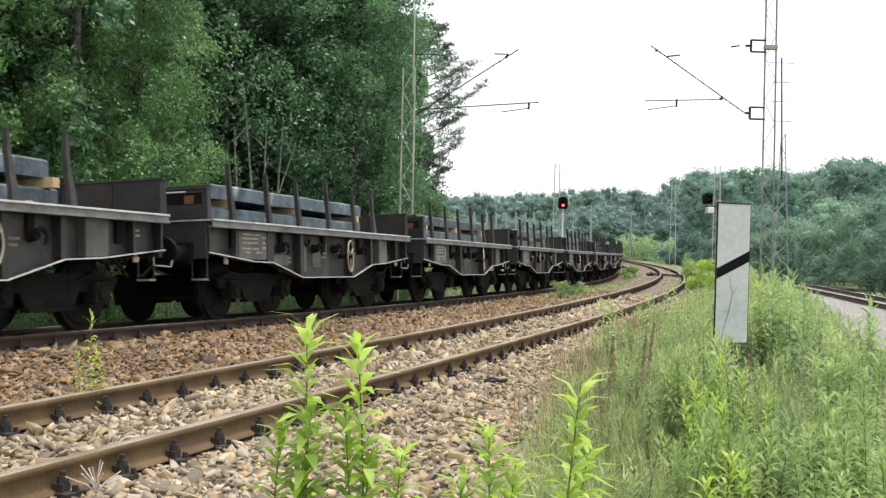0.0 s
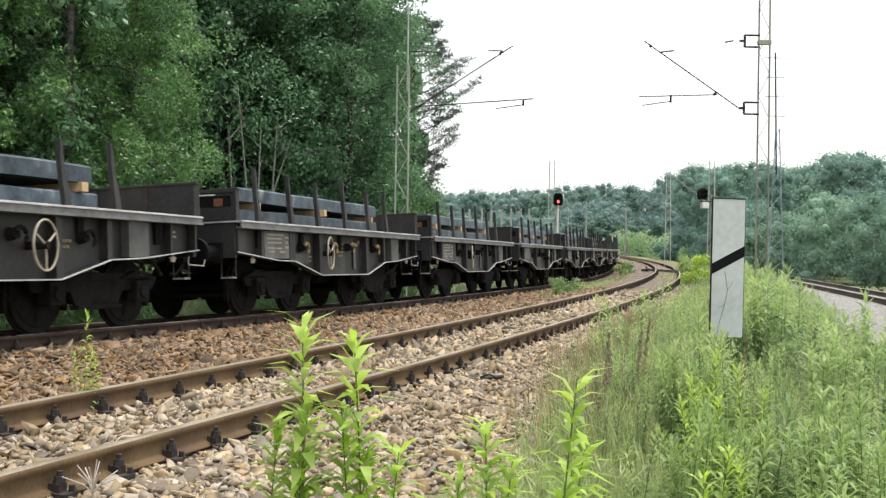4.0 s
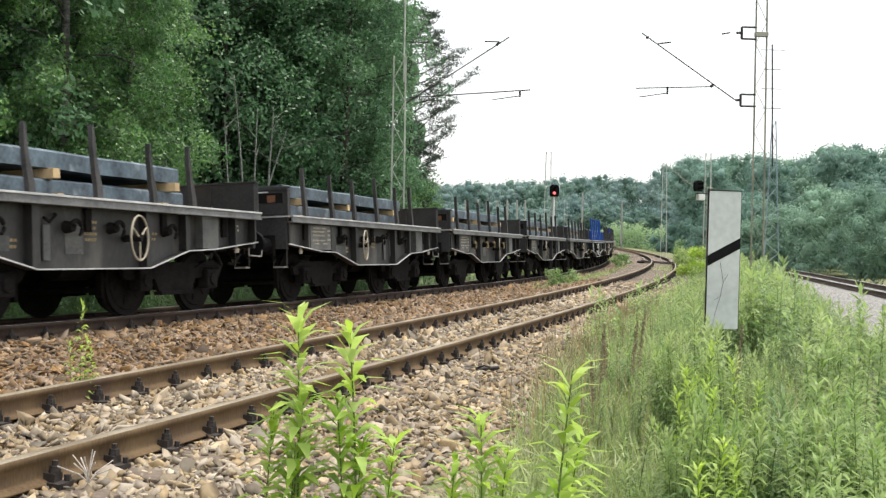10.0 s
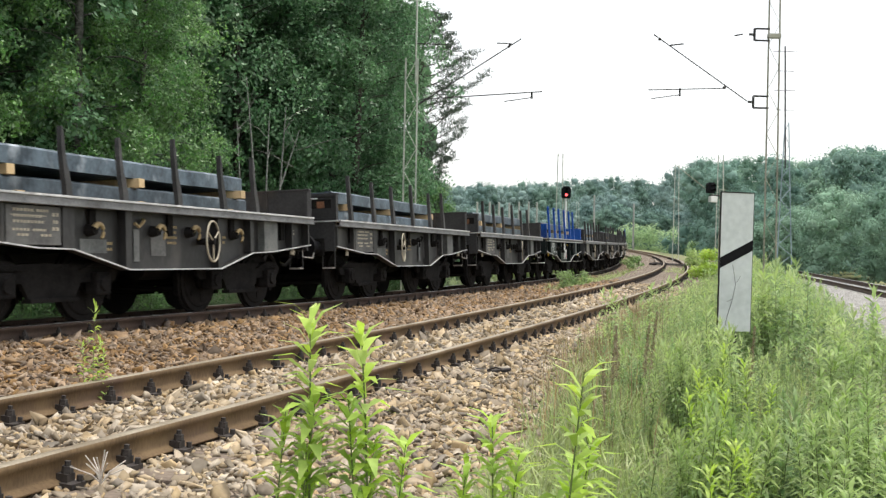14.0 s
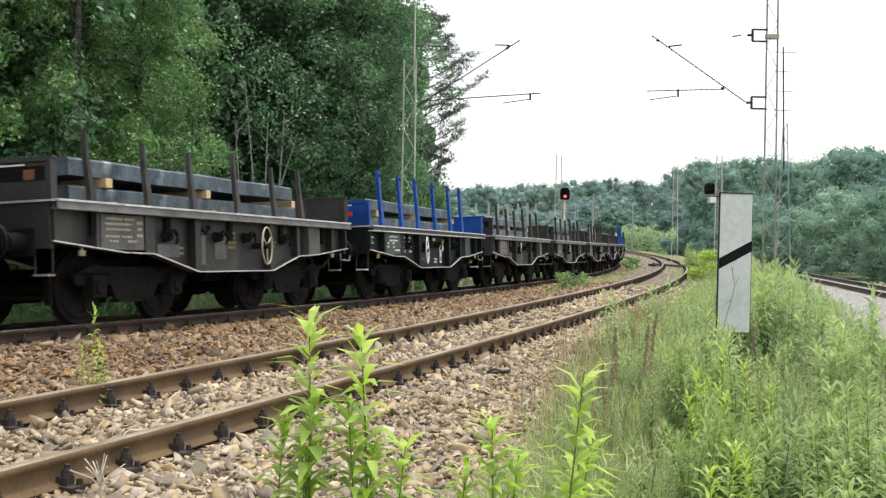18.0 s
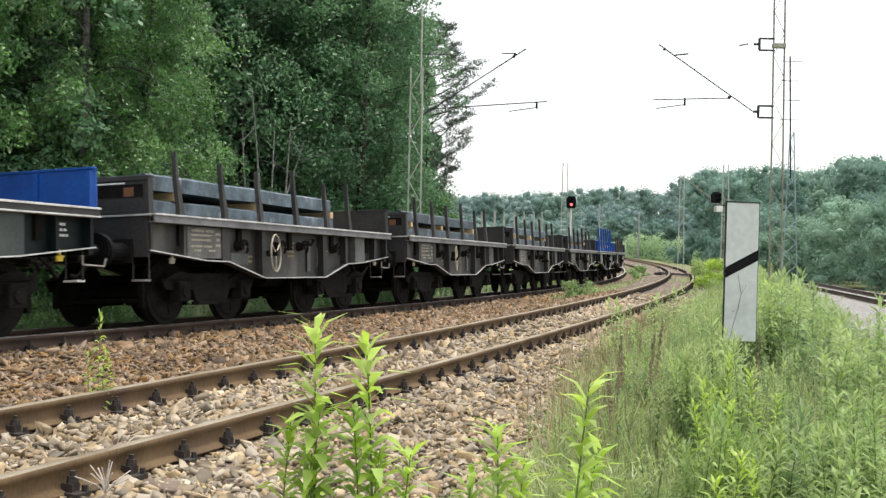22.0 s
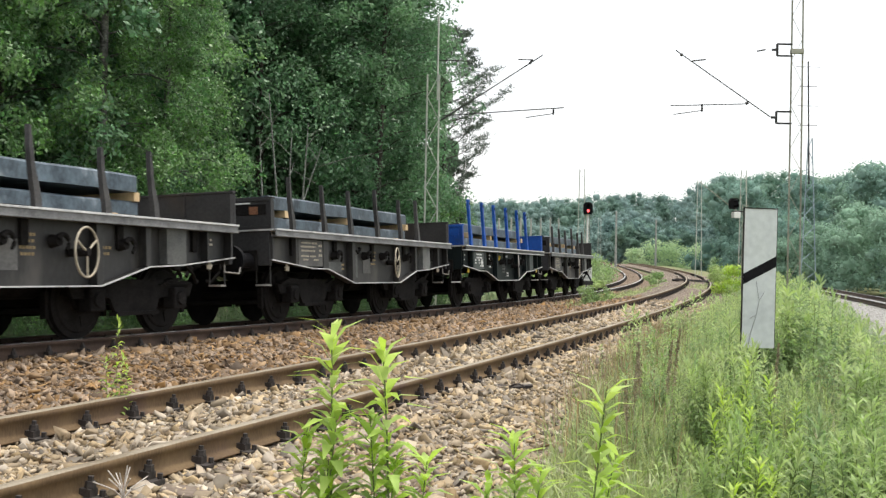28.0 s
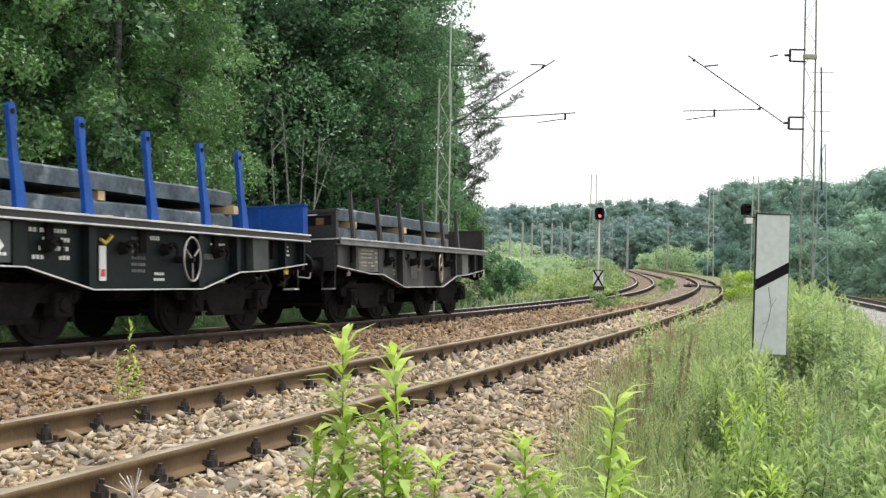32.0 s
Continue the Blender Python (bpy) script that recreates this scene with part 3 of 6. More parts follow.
def stones(name, line, bands, profile, material_, label, dense=1.7):
    """Crushed stone heaped on a bed: bands of (s0, s1, d0, d1, size)."""
    cube = np.array([(a, b, c) for a in (-1, 1) for b in (-1, 1) for c in (-1, 1)], float)
    fc = np.array([(0, 1, 3, 2), (4, 6, 7, 5), (0, 4, 5, 1), (2, 3, 7, 6), (0, 2, 6, 4), (1, 5, 7, 3)])
    pd, pz = np.array(profile).T
    allv, n0 = [], 0
    for s0, s1, d0, d1, size in bands:
        n = int((s1 - s0) * (d1 - d0) / (size * size) * dense)
        s, d = rng.uniform(s0, s1, n), rng.uniform(d0, d1, n)
        keep = (np.abs(np.abs(d) - GAUGE / 2) > 0.085)
        s, d = s[keep], d[keep]
        n = len(s)
        x, y, _ = line.at(s, d)
        z = line.z(s, np.clip(d, -1.3, 1.3)) + np.interp(d, pd, pz) - 0.025 + rng.uniform(-0.020, 0.024, n)
        sc = size * (0.30 + 0.62 * rng.random((n, 1)) ** 2.0) * rng.uniform(0.6, 1.55, (n, 2))
        thick = size * rng.uniform(0.08, 0.24, n)
        # a shard: a crooked four-sided plan, a smaller flat top, slanting sides
        plan = cube[:, :2][None] * rng.uniform(0.25, 1.35, (n, 4, 2)).repeat(2, axis=1) * sc[:, None]
        top = (cube[:, 2] > 0)
        plan[:, top] *= rng.uniform(0.78, 1.02, (n, 1, 1))
        plan[:, top] += rng.normal(size=(n, 1, 2)) * 0.10 * size
        zz = np.where(top, 1.0, -1.0)[None] * thick[:, None] + (plan[:, :, 0] * rng.normal(size=(n, 1)) * 0.25) * top[None]
        v = np.concatenate([plan, zz[:, :, None]], 2)
        q = rng.normal(size=(n, 4)) * np.array([0.2, 0.26, 0.26, 0.0])
        q[:, 0] += 1.0
        yaw = rng.uniform(0, math.pi, n)
        q = np.stack([q[:, 0] * np.cos(yaw), q[:, 1], q[:, 2], q[:, 0] * np.sin(yaw)], 1)
        q /= np.linalg.norm(q, axis=1)[:, None]
        w, a, b, c = q.T
        R = np.stack([np.stack([1 - 2 * (b * b + c * c), 2 * (a * b - c * w), 2 * (a * c + b * w)], 1),
                      np.stack([2 * (a * b + c * w), 1 - 2 * (a * a + c * c), 2 * (b * c - a * w)], 1),
                      np.stack([2 * (a * c - b * w), 2 * (b * c + a * w), 1 - 2 * (a * a + b * b)], 1)], 1)
        v = np.einsum("nij,nkj->nki", R, v) + np.stack([x, y, z], 1)[:, None]
        allv.append(v.reshape(-1, 3))
        n0 += n
    v = np.concatenate(allv)
    f = (np.arange(n0)[:, None, None] * 8 + fc[None]).reshape(-1, 4)
    return tagged(new(name, mesh_np(name, v, f, material_)), label, "gravel", kind="stuff")


stones("ballast_stones", SIDING, [(-3.0, 9, -1.15, 4.4, 0.060), (9, 20, -1.15, 3.0, 0.078), (20, 36, -1.2, 2.0, 0.09)], BED_SIDING, M_STONE, "loose pale beige and pinkish crushed stones")
stones("large_ballast_stones", SIDING, [(-3.0, 12, -1.15, 3.6, 0.105), (12, 20, -1.15, 2.6, 0.105)], BED_SIDING, M_STONE, "larger pale flat stones lying on the ballast", 0.20)
stones("large_rusty_stones", MAIN, [(0, 16, 0.1, 2.6, 0.105)], BED_MAIN, M_STONE_RUST, "larger rust-brown stones lying on the ballast", 0.20)
stones("mixed_ballast_stones", SIDING, [(-3.0, 10, -2.6, -0.95, 0.066), (10, 22, -2.6, -0.95, 0.085), (22, 38, -2.5, -1.0, 0.10)], BED_SIDING, M_STONE_RUST, "rust-tinted crushed stones between the tracks")
stones("rusty_ballast_stones", MAIN, [(-2, 12, 0.1, 2.6, 0.064), (12, 26, 0.1, 2.6, 0.085), (26, 46, 0.1, 2.5, 0.10)], BED_MAIN, M_STONE_RUST, "rust-brown crushed stones beside the main track")
strip("woodland_floor", MAIN, [(-42.0, -0.55), (-26, -0.30), (-16, -0.25), (-10, -0.45), (-6.5, -0.72), (-4.2, -0.86), (-3.3, -0.78)], -60, 41, 1.0, M_FLOOR, "earth under the trees with their shade in its colour", "ground")


# ---- the flat wagons ----
LONG, WIDE, DECK = 8.72, 1.35, 1.575      # between end plates; half width; deck edge over the rails
SPACING = 9.87
HALF = LONG / 2


def lay_y(s):
    """From metres behind the leading end to the wagon's own y."""
    return s - HALF


BELLY = [(0.0, -0.51), (1.45, -0.64), (2.10, -0.65), (3.25, -0.91), (5.60, -0.91), (6.60, -0.66), (7.35, -0.63), (8.72, -0.50)]


def plate_outline(top):
    return [(lay_y(0), DECK + top), *[(lay_y(s), DECK + z) for s, z in BELLY], (lay_y(LONG), DECK + top)]


def belly(s):
    return DECK + float(np.interp(s, [a for a, _ in BELLY], [b for _, b in BELLY]))


def wheelset(parent, y):
    """Axle with two wheels; built at its own centre."""
    ax = new("wheelset")
    ax.parent, ax.location = parent, (0, y, 0)
    part("axle", a_rod((-0.85, 0, 0), (0.85, 0, 0), 0.075, n=12), M_GEAR, ax)
    for sx in (-1, 1):
        bm = bmesh.new()
        rod(bm, (sx * 0.72, 0, 0), (sx * 0.78, 0, 0), 0.49, n=28)
        rod(bm, (sx * 0.69, 0, 0), (sx * 0.72, 0, 0), 0.52, n=28)
        rod(bm, (sx * 0.78, 0, 0), (sx * 0.80, 0, 0), 0.42, 0.40, n=28)
        rod(bm, (sx * 0.80, 0, 0), (sx * 0.86, 0, 0), 0.14, n=14)
        for i in range(6):
            a = i * math.pi / 3
            box(bm, sx * 0.805, 0.27 * math.cos(a), 0.27 * math.sin(a), 0.012, 0.06, 0.14, rot=pose(0, 0, 0, math.degrees(a) + 90))
        part("wheel", bm, M_WHEEL, ax)
    return ax


AXLES = []


def bogie(wagon, y):
    bo = new("bogie")
    bo.parent, bo.location = wagon, (0, y, 0.49)
    for dy in (-0.9, 0.9):
        AXLES.append((wheelset(bo, dy), dy))
    for sx in (-1, 1):
        bm = bmesh.new()
        prism(bm, [(-1.35, 0.18), (-1.25, 0.02), (-0.55, 0.02), (-0.40, -0.22), (0.40, -0.22), (0.55, 0.02), (1.25, 0.02), (1.35, 0.18), (0.5, 0.26), (-0.5, 0.26)], sx * 0.96, sx * 1.02)
        box(bm, sx * 1.0, 0, -0.19, 0.14, 0.9, 0.05)
        part("side_frame", bm, M_GEAR, bo)
        for dy in (-0.9, 0.9):
            bm = bmesh.new()
            box(bm, sx * 1.02, dy, 0, 0.2, 0.3, 0.3, 0.03)
            rod(bm, (sx * 1.1, dy, 0), (sx * 1.15, dy, 0), 0.11, 0.09, n=12)
            part("axle_box", bm, M_GEAR, bo)
            bm = bmesh.new()
            for q in range(5):
                box(bm, sx * 1.02, dy, 0.19 + q * 0.022, 0.1, 0.78 - 0.13 * q, 0.018)
            part("leaf_spring", bm, M_GEAR, bo)
    part("bolster", a_box(0, 0, 0.12, 1.9, 0.34, 0.3, 0.03), M_GEAR, bo)
    bm = bmesh.new()
    for dy in (-1.45, -0.35, 0.35, 1.45):
        box(bm, 0.74, dy, -0.05, 0.09, 0.07, 0.34, 0.01)
        box(bm, -0.74, dy, -0.05, 0.09, 0.07, 0.34, 0.01)
        rod(bm, (-0.75, dy, -0.12), (0.75, dy, -0.12), 0.035)
    part("brake_rigging", bm, M_GEAR, bo)
    return bo


def lines_of_text(parent, sx, s0, z0, rows, height, material_, name="stencil_block"):
    """Bars for writing: rows of (start, length) at one side plate."""
    bm = bmesh.new()
    for i, row in enumerate(rows):
        for a, b in row:
            # each bar is broken into short strokes
            n = max(1, round(b / 0.062))
            for j in range(n):
                box(bm, sx * (1.3085 if 0.94 < s0 + a + b * 0.5 < 1.88 or 6.99 < s0 + a + b * 0.5 < 7.45 else 1.1795), lay_y(s0 + a + b * (j + 0.5) / n), DECK + z0 - i * height * 1.7, 0.004, b / n * 0.68, height * 0.82)
    ob = part(name, bm, material_, parent)
    ob["kind"] = "stuff"
    return ob


def stake(wagon, sx, s, mat, tall, lean):
    """A tapering side stake with a bent foot in its socket."""
    bm = bmesh.new()
    y = lay_y(s)
    wide = 1.08 if tall > 1.1 else 0.78
    prof = [(0.0, 0.075), (0.16, 0.070), (0.34, 0.062), (tall * 0.45, 0.048), (tall * 0.62, 0.040), (tall * 0.76, 0.041), (tall * 0.80, 0.052 if tall > 1.1 else 0.036), (tall - 0.04, 0.050 if tall > 1.1 else 0.024), (tall, 0.034 if tall > 1.1 else 0.012)]
    rows = []
    for h, w in prof:
        # cranked: the foot stands out behind, the upper half is straight
        crank = 0.055 * float(smooth(0.62, 0.10, h / tall))
        yy, xx = y - lean * h + crank, sx * (1.29 - 0.02 * h)
        rows.append([bm.verts.new((xx + a * 0.035, yy + b * w * wide, DECK - 0.02 + h)) for a, b in ((-1, -1), (1, -1), (1, 1), (-1, 1))])
    for r0, r1 in zip(rows, rows[1:]):
        for i in range(4):
            bm.faces.new((r0[i], r0[(i + 1) % 4], r1[(i + 1) % 4], r1[i]))
    bm.faces.new(rows[-1])
    bm.faces.new(rows[0][::-1])
    bmesh.ops.recalc_face_normals(bm, faces=bm.faces)
    st = part("stake", bm, mat, wagon)
    bm = bmesh.new()
    box(bm, sx * 1.335, y, DECK - 0.085, 0.06, 0.17, 0.10, 0.008)
    part("stake_pocket", bm, mat, wagon)
    if tall > 1.1:
        yy = y - lean * (tall - 0.10)
        part("stake_eye", a_rod((sx * 1.24, yy, DECK + tall - 0.12), (sx * 1.312, yy, DECK + tall - 0.12), 0.032, n=10), M_GEAR, st)
    return st


def build_wagon(name, label, body, side, edge, end_mat, stake_mat, panel_mat, mark, wheel_mat, hook_mat, fresh, late, ring_mat):
    """late: the handwheel sits towards the trailing end on the side that is seen."""
    wagon = tagged(new(name), label, "freight wagon", "wagons of the train")
    part("deck", a_box(0, 0, DECK - 0.075, 2.56, LONG - 0.1, 0.06, 0.004), M_TIE, wagon)
    s_wheel, s_lever = (5.20, 3.55) if late else (3.45, 5.10)
    for sx in (-1, 1):
        bm = bmesh.new()
        box(bm, sx * 1.372, 0, DECK - 0.066, 0.022, LONG, 0.084, 0.004)
        part("deck_rail", bm, edge, wagon, "worn edge rail")
        bm = bmesh.new()
        box(bm, sx * 1.330, 0, DECK - 0.014, 0.14, LONG, 0.028, 0.004)
        part("upper_lip", bm, M_LIP if fresh else M_PALE_LIP, wagon, "upper lip coloured bright, as lit")
        bm = bmesh.new()
        box(bm, sx * 1.340, 0, DECK - 0.118, 0.12, LONG, 0.022, 0.004)
        part("lower_lip", bm, M_LIP if fresh else edge, wagon)
        part("side_girder", prism(bmesh.new(), plate_outline(-0.10), sx * 1.150, sx * 1.176), side, wagon)
        bm = bmesh.new()
        pts = [(lay_y(s), DECK + z) for s, z in BELLY]
        for (y0, z0), (y1, z1) in zip(pts, pts[1:]):
            a = math.degrees(math.atan2(z1 - z0, y1 - y0))
            box(bm, sx * 1.222, (y0 + y1) / 2, (z0 + z1) / 2, 0.145, math.hypot(y1 - y0, z1 - z0) + 0.012, 0.013, rot=pose(0, 0, 0, a))
        part("flange_soffit", bm, side, wagon)
        bm = bmesh.new()
        for (y0, z0), (y1, z1) in zip(pts, pts[1:]):
            a = math.degrees(math.atan2(z1 - z0, y1 - y0))
            box(bm, sx * 1.306, (y0 + y1) / 2, (z0 + z1) / 2, 0.022, math.hypot(y1 - y0, z1 - z0) + 0.008, 0.018, rot=pose(0, 0, 0, a))
        part("bottom_flange", bm, M_LIP if fresh else M_PALE_LIP, wagon, "lower flange coloured pale, as lit")
        for s, w in ((0.06, 0.05), (0.88, 0.06), (2.02, 0.22), (3.25, 0.14), (5.58, 0.12), (6.58, 0.10), (8.02, 0.05), (8.66, 0.05)):
            lo = belly(s) + 0.014
            part("rib", a_box(sx * 1.238, lay_y(s), (lo + DECK - 0.13) / 2, 0.126, w, DECK - 0.13 - lo, 0.004), side, wagon)
        part("label_panel", a_box(sx * 1.240, lay_y(1.40), DECK - 0.375, 0.132, 0.94, 0.46, 0.003), M_FIELD if fresh else M_LABEL, wagon, "lettering field")
        if not fresh:
            part("faded_label", a_box(sx * 1.180, lay_y(s_lever + 0.55), DECK - 0.54, 0.010, 0.36, 0.36, 0.003), M_LABEL, wagon, "smudged old label")
            part("faded_label", a_box(sx * 1.180, lay_y(2.65), DECK - 0.60, 0.010, 0.55, 0.18, 0.003), M_PANEL, wagon)
        part("corner_panel", a_box(sx * 1.240, lay_y(7.22), DECK - 0.375, 0.132, 0.46, 0.49, 0.003), M_FIELD if fresh else panel_mat, wagon)
        for s, z in ((2.55, -0.40), (s_wheel - 0.35, -0.37), (3.95, -0.38), (6.12, -0.38)) if late else ((2.55, -0.40), (3.85, -0.38), (4.72, -0.36), (6.12, -0.38)):
            lr = new("lashing_ring")
            lr.parent, lr.location = wagon, (sx * 1.178, lay_y(s), DECK + z)
            part("ring_pad", a_rod((0, 0, 0), (sx * 0.12, 0, 0), 0.085, 0.06, 12), M_GEAR, lr)
            # a horn that curls over and down
            horn = [(sx * 0.12, 0.10 * math.cos(a) + 0.06, 0.10 * math.sin(a) - 0.02) for a in np.linspace(2.7, -1.0, 9)]
            v, f = tube_arrays(horn, np.linspace(0.040, 0.020, 9), 8)
            part("horn", mesh_of("horn", v, f, ring_mat, True), None, lr)
        for s in (0.62, 8.12):
            bm = bmesh.new()
            y, z = lay_y(s), belly(s)
            rod(bm, (sx * 1.24, y, z + 0.02), (sx * 1.24, y, z - 0.10), 0.022)
            rod(bm, (sx * 1.24, y, z - 0.10), (sx * 1.24, y - 0.06, z - 0.06), 0.018)
            rod(bm, (sx * 1.24, y, z - 0.10), (sx * 1.24, y + 0.07, z - 0.06), 0.018)
            box(bm, sx * 1.24, y, z - 0.105, 0.03, 0.11, 0.035, 0.008)
            part("rope_hook", bm, hook_mat, wagon, "painted rope hook")
        hw = new("handwheel")
        hw.parent, hw.matrix_local = wagon, pose(sx * 1.41, lay_y(s_wheel), DECK - 0.50, 0, 0, sx * 13)
        part("rim", ring(bmesh.new(), (0, 0, 0), (1, 0, 0), 0.305, 0.015, 36, 6), wheel_mat, hw, smooth=True)
        for i in range(3):
            a = 2.094 * i + 0.55
            part("spoke", a_rod((0, 0, 0), (0, 0.30 * math.cos(a), 0.30 * math.sin(a)), 0.013, n=6), wheel_mat, hw)
        part("hub", a_rod((-0.23 * sx, 0, 0), (0.03 * sx, 0, 0), 0.05, n=12), M_GEAR, hw)
        # brake change-over lever on its plate
        bl = new("brake_lever")
        bl.parent, bl.location = wagon, (sx * 1.200, lay_y(s_lever), DECK - 0.28)
        part("lever_arm", pipe([(0, 0.16, 0.06), (sx * 0.05, 0.12, 0.04), (sx * 0.05, 0.0, -0.05), (sx * 0.05, -0.10, 0.0)], 0.022, 6), M_YELLOW if fresh else ring_mat, bl)
        part("lever_plate", a_box(0, 0.0, -0.30, 0.014, 0.13, 0.44, 0.004), M_WHITE if fresh else M_PANEL, bl)
        if fresh:
            part("lever_mark", a_box(sx * 0.009, 0.0, -0.42, 0.006, 0.08, 0.09, 0.001), M_RED, bl)
        e1, e2 = [(0.0, 0.16), (0.20, 0.14), (0.38, 0.22)], [(0.02, 0.30), (0.36, 0.24)]
        if fresh:
            lines_of_text(wagon, sx, 0.22, -0.24, [[(0.05, 0.3)], [(0.1, 0.12)], [(0.12, 0.2)]], 0.035, mark)
            lines_of_text(wagon, sx, 1.16, -0.215, [[(0.0, 0.50)], [(0.0, 0.52)]], 0.050, M_WHITE, "text_frame")
            lines_of_text(wagon, sx, 1.02, -0.36, [[(0.0, 0.12), (0.30, 0.16)], [(0, 0.12), (0.34, 0.12)], [(0.45, 0.34)]], 0.045, mark)
            lines_of_text(wagon, sx, 2.28, -0.21, [[(0.0, 0.14), (0.18, 0.12), (0.34, 0.3)], [(0.22, 0.2), (0.48, 0.22)], [(0.16, 0.14), (0.34, 0.34)], [(0.05, 0.2), (0.5, 0.2)]], 0.062, mark)
            a = 4.15 if late else 4.05
            for i in range(6):
                lines_of_text(wagon, sx, a, -0.24 - 0.085 * i, [[(0.0, 0.30)]], 0.05, M_PANEL, "table_row")
            lines_of_text(wagon, sx, 4.55, -0.22, [[(0.0, 0.22)]], 0.07, mark)
            lines_of_text(wagon, sx, 4.62, -0.70, [[(0.02, 0.22)], [(0.0, 0.26)]], 0.045, mark)
            lines_of_text(wagon, sx, 5.62 if late else 3.55, -0.44 if late else -0.70, [[(0.0, 0.46)]], 0.10, M_PANEL)
            lines_of_text(wagon, sx, 5.9, -0.25, [[(0.0, 0.36)], [(0.06, 0.28)], [(0.0, 0.30)]] if not late else [[(0.1, 0.40)], [(0.14, 0.34)]], 0.04, mark)
            lines_of_text(wagon, sx, 8.2, -0.22, [[(0.0, 0.12)], [(0.0, 0.14)], [(0.0, 0.16)]], 0.04, mark)
            bm = box(bmesh.new(), sx * (1.309 if late else 1.180), lay_y(1.66 if late else 5.35), DECK - 0.42, 0.006, 0.15, 0.15, rot=pose(0, 0, 0, 45))
            part("diamond_mark", bm, M_WHITE, wagon)
        else:
            lines_of_text(wagon, sx, 1.03, -0.200, [[(0.0, 0.36), (0.40, 0.22)], [(0.0, 0.50)], [(0.0, 0.54)]], 0.040, mark, "text_frame")
            part("text_rim", a_box(sx * 1.3085, lay_y(1.30), DECK - 0.262, 0.003, 0.60, 0.012, 0), mark, wagon)
            lines_of_text(wagon, sx, 1.0, -0.43, [e2, [(0.1, 0.2), (0.5, 0.2)]], 0.036, mark)
            lines_of_text(wagon, sx, 1.70, -0.24, [[(0.0, 0.14)], [(0.02, 0.10)], [(0.0, 0.14)]], 0.05, mark)
            lines_of_text(wagon, sx, 4.30, -0.30, [[(0.0, 0.28)], [(0.0, 0.26)], [(0.0, 0.28)], [(0.02, 0.24)]], 0.045, M_OCHRE)
            lines_of_text(wagon, sx, 5.62, -0.42, [[(0.0, 0.34)], [(0.08, 0.22)]], 0.045, M_OCHRE)
            lines_of_text(wagon, sx, 2.6, -0.56, [[(0.0, 0.46)], [(0.15, 0.3)]], 0.045, M_OCHRE)
            lines_of_text(wagon, sx, 8.18, -0.24, [[(0.0, 0.12)], [(0.02, 0.12)]], 0.04, mark)
        for s in (0.72, 1.97, 3.12, 4.42, 5.68, 6.70):
            if sx > 0:
                stake(wagon, sx, s, stake_mat, 1.20 if fresh else (0.90, 0.98, 0.88, 0.94, 0.86, 0.92)[round(s * 7) % 6], 0.06)
    for end in (-1, 1):
        ye = end * HALF
        # headstock with the buffer gear
        part("headstock", a_box(0, ye - end * 0.035, DECK - 0.315, 2.52, 0.08, 0.57, 0.01), end_mat if not fresh else body, wagon)
        bm = bmesh.new()
        box(bm, 0, ye - end * 0.03, DECK + 0.25, 2.62, 0.05, 0.50, 0.008)
        for x in (-1.27, -0.45, 0.45, 1.27):
            box(bm, x, ye - end * 0.07, DECK + 0.24, 0.07, 0.05, 0.46, 0.006)
        box(bm, 0, ye - end * 0.03, DECK + 0.505, 2.66, 0.10, 0.03, 0.006)
        for x in (-1.295, 1.295):
            box(bm, x, ye + end * 0.012, DECK + 0.25, 0.045, 0.05, 0.49, 0.005)
        box(bm, 0, ye + end * 0.010, DECK + 0.025, 2.56, 0.04, 0.05, 0.005)
        box(bm, 0, ye + end * 0.006, DECK + 0.475, 2.56, 0.035, 0.035, 0.004)
        part("end_wall", bm, end_mat, wagon, "bright blue end wall" if fresh else "sooty grey end wall")
        # Wall recess drawn as a raised plate; grey wagons get its shade as colour.
        bm = bmesh.new()
        box(bm, 0.1, ye + end * 0.004, DECK + 0.32, 2.2, 0.012, 0.17, 0.004)
        part("wall_slot", bm, M_GEAR if not fresh else end_mat, wagon)
        part("slot_mark", a_box(0.62, ye + end * 0.014, DECK + 0.425, 0.60, 0.01, 0.022, 0.002), M_WHITE, wagon)
        part("end_lip", a_box(0, ye + end * 0.012, DECK - 0.02, 2.66, 0.05, 0.026, 0.003), M_LIP if fresh else M_PALE_LIP, wagon)
        if not fresh:
            part("rust_patch", a_box(0.98, ye + end * 0.012, DECK + 0.30, 0.16, 0.010, 0.13, 0.003), M_RUST, wagon)
        if fresh:
            part("tail_reflector", a_box(0.85, ye + end * 0.014, DECK + 0.24, 0.16, 0.014, 0.10, 0.004), M_RED, wagon, "small red reflector")
        for x in (-0.875, 0.875):
            bu = new("buffer")
            bu.parent, bu.location = wagon, (x, ye, 1.06)
            part("buffer_base", a_box(0, end * 0.02, 0, 0.34, 0.05, 0.34, 0.02), M_GEAR, bu)
            part("buffer_sleeve", a_rod((0, end * 0.03, 0), (0, end * 0.34, 0), 0.125, 0.11, 14), M_BLACK, bu)
            part("buffer_plunger", a_rod((0, end * 0.30, 0), (0, end * 0.54, 0), 0.085, n=14), M_BLACK, bu)
            part("buffer_head", a_rod((0, end * 0.53, 0), (0, end * 0.565, 0), 0.24, 0.22, 20), M_BLACK, bu)
        bm = bmesh.new()
        box(bm, 0, ye + end * 0.16, 1.04, 0.09, 0.3, 0.16, 0.02)
        ring(bm, (0, ye + end * 0.34, 1.03), (1, 0, 0), 0.09, 0.035, 14, 6)
        rod(bm, (0, ye + end * 0.36, 1.0), (0, ye + end * 0.5, 0.82), 0.03)
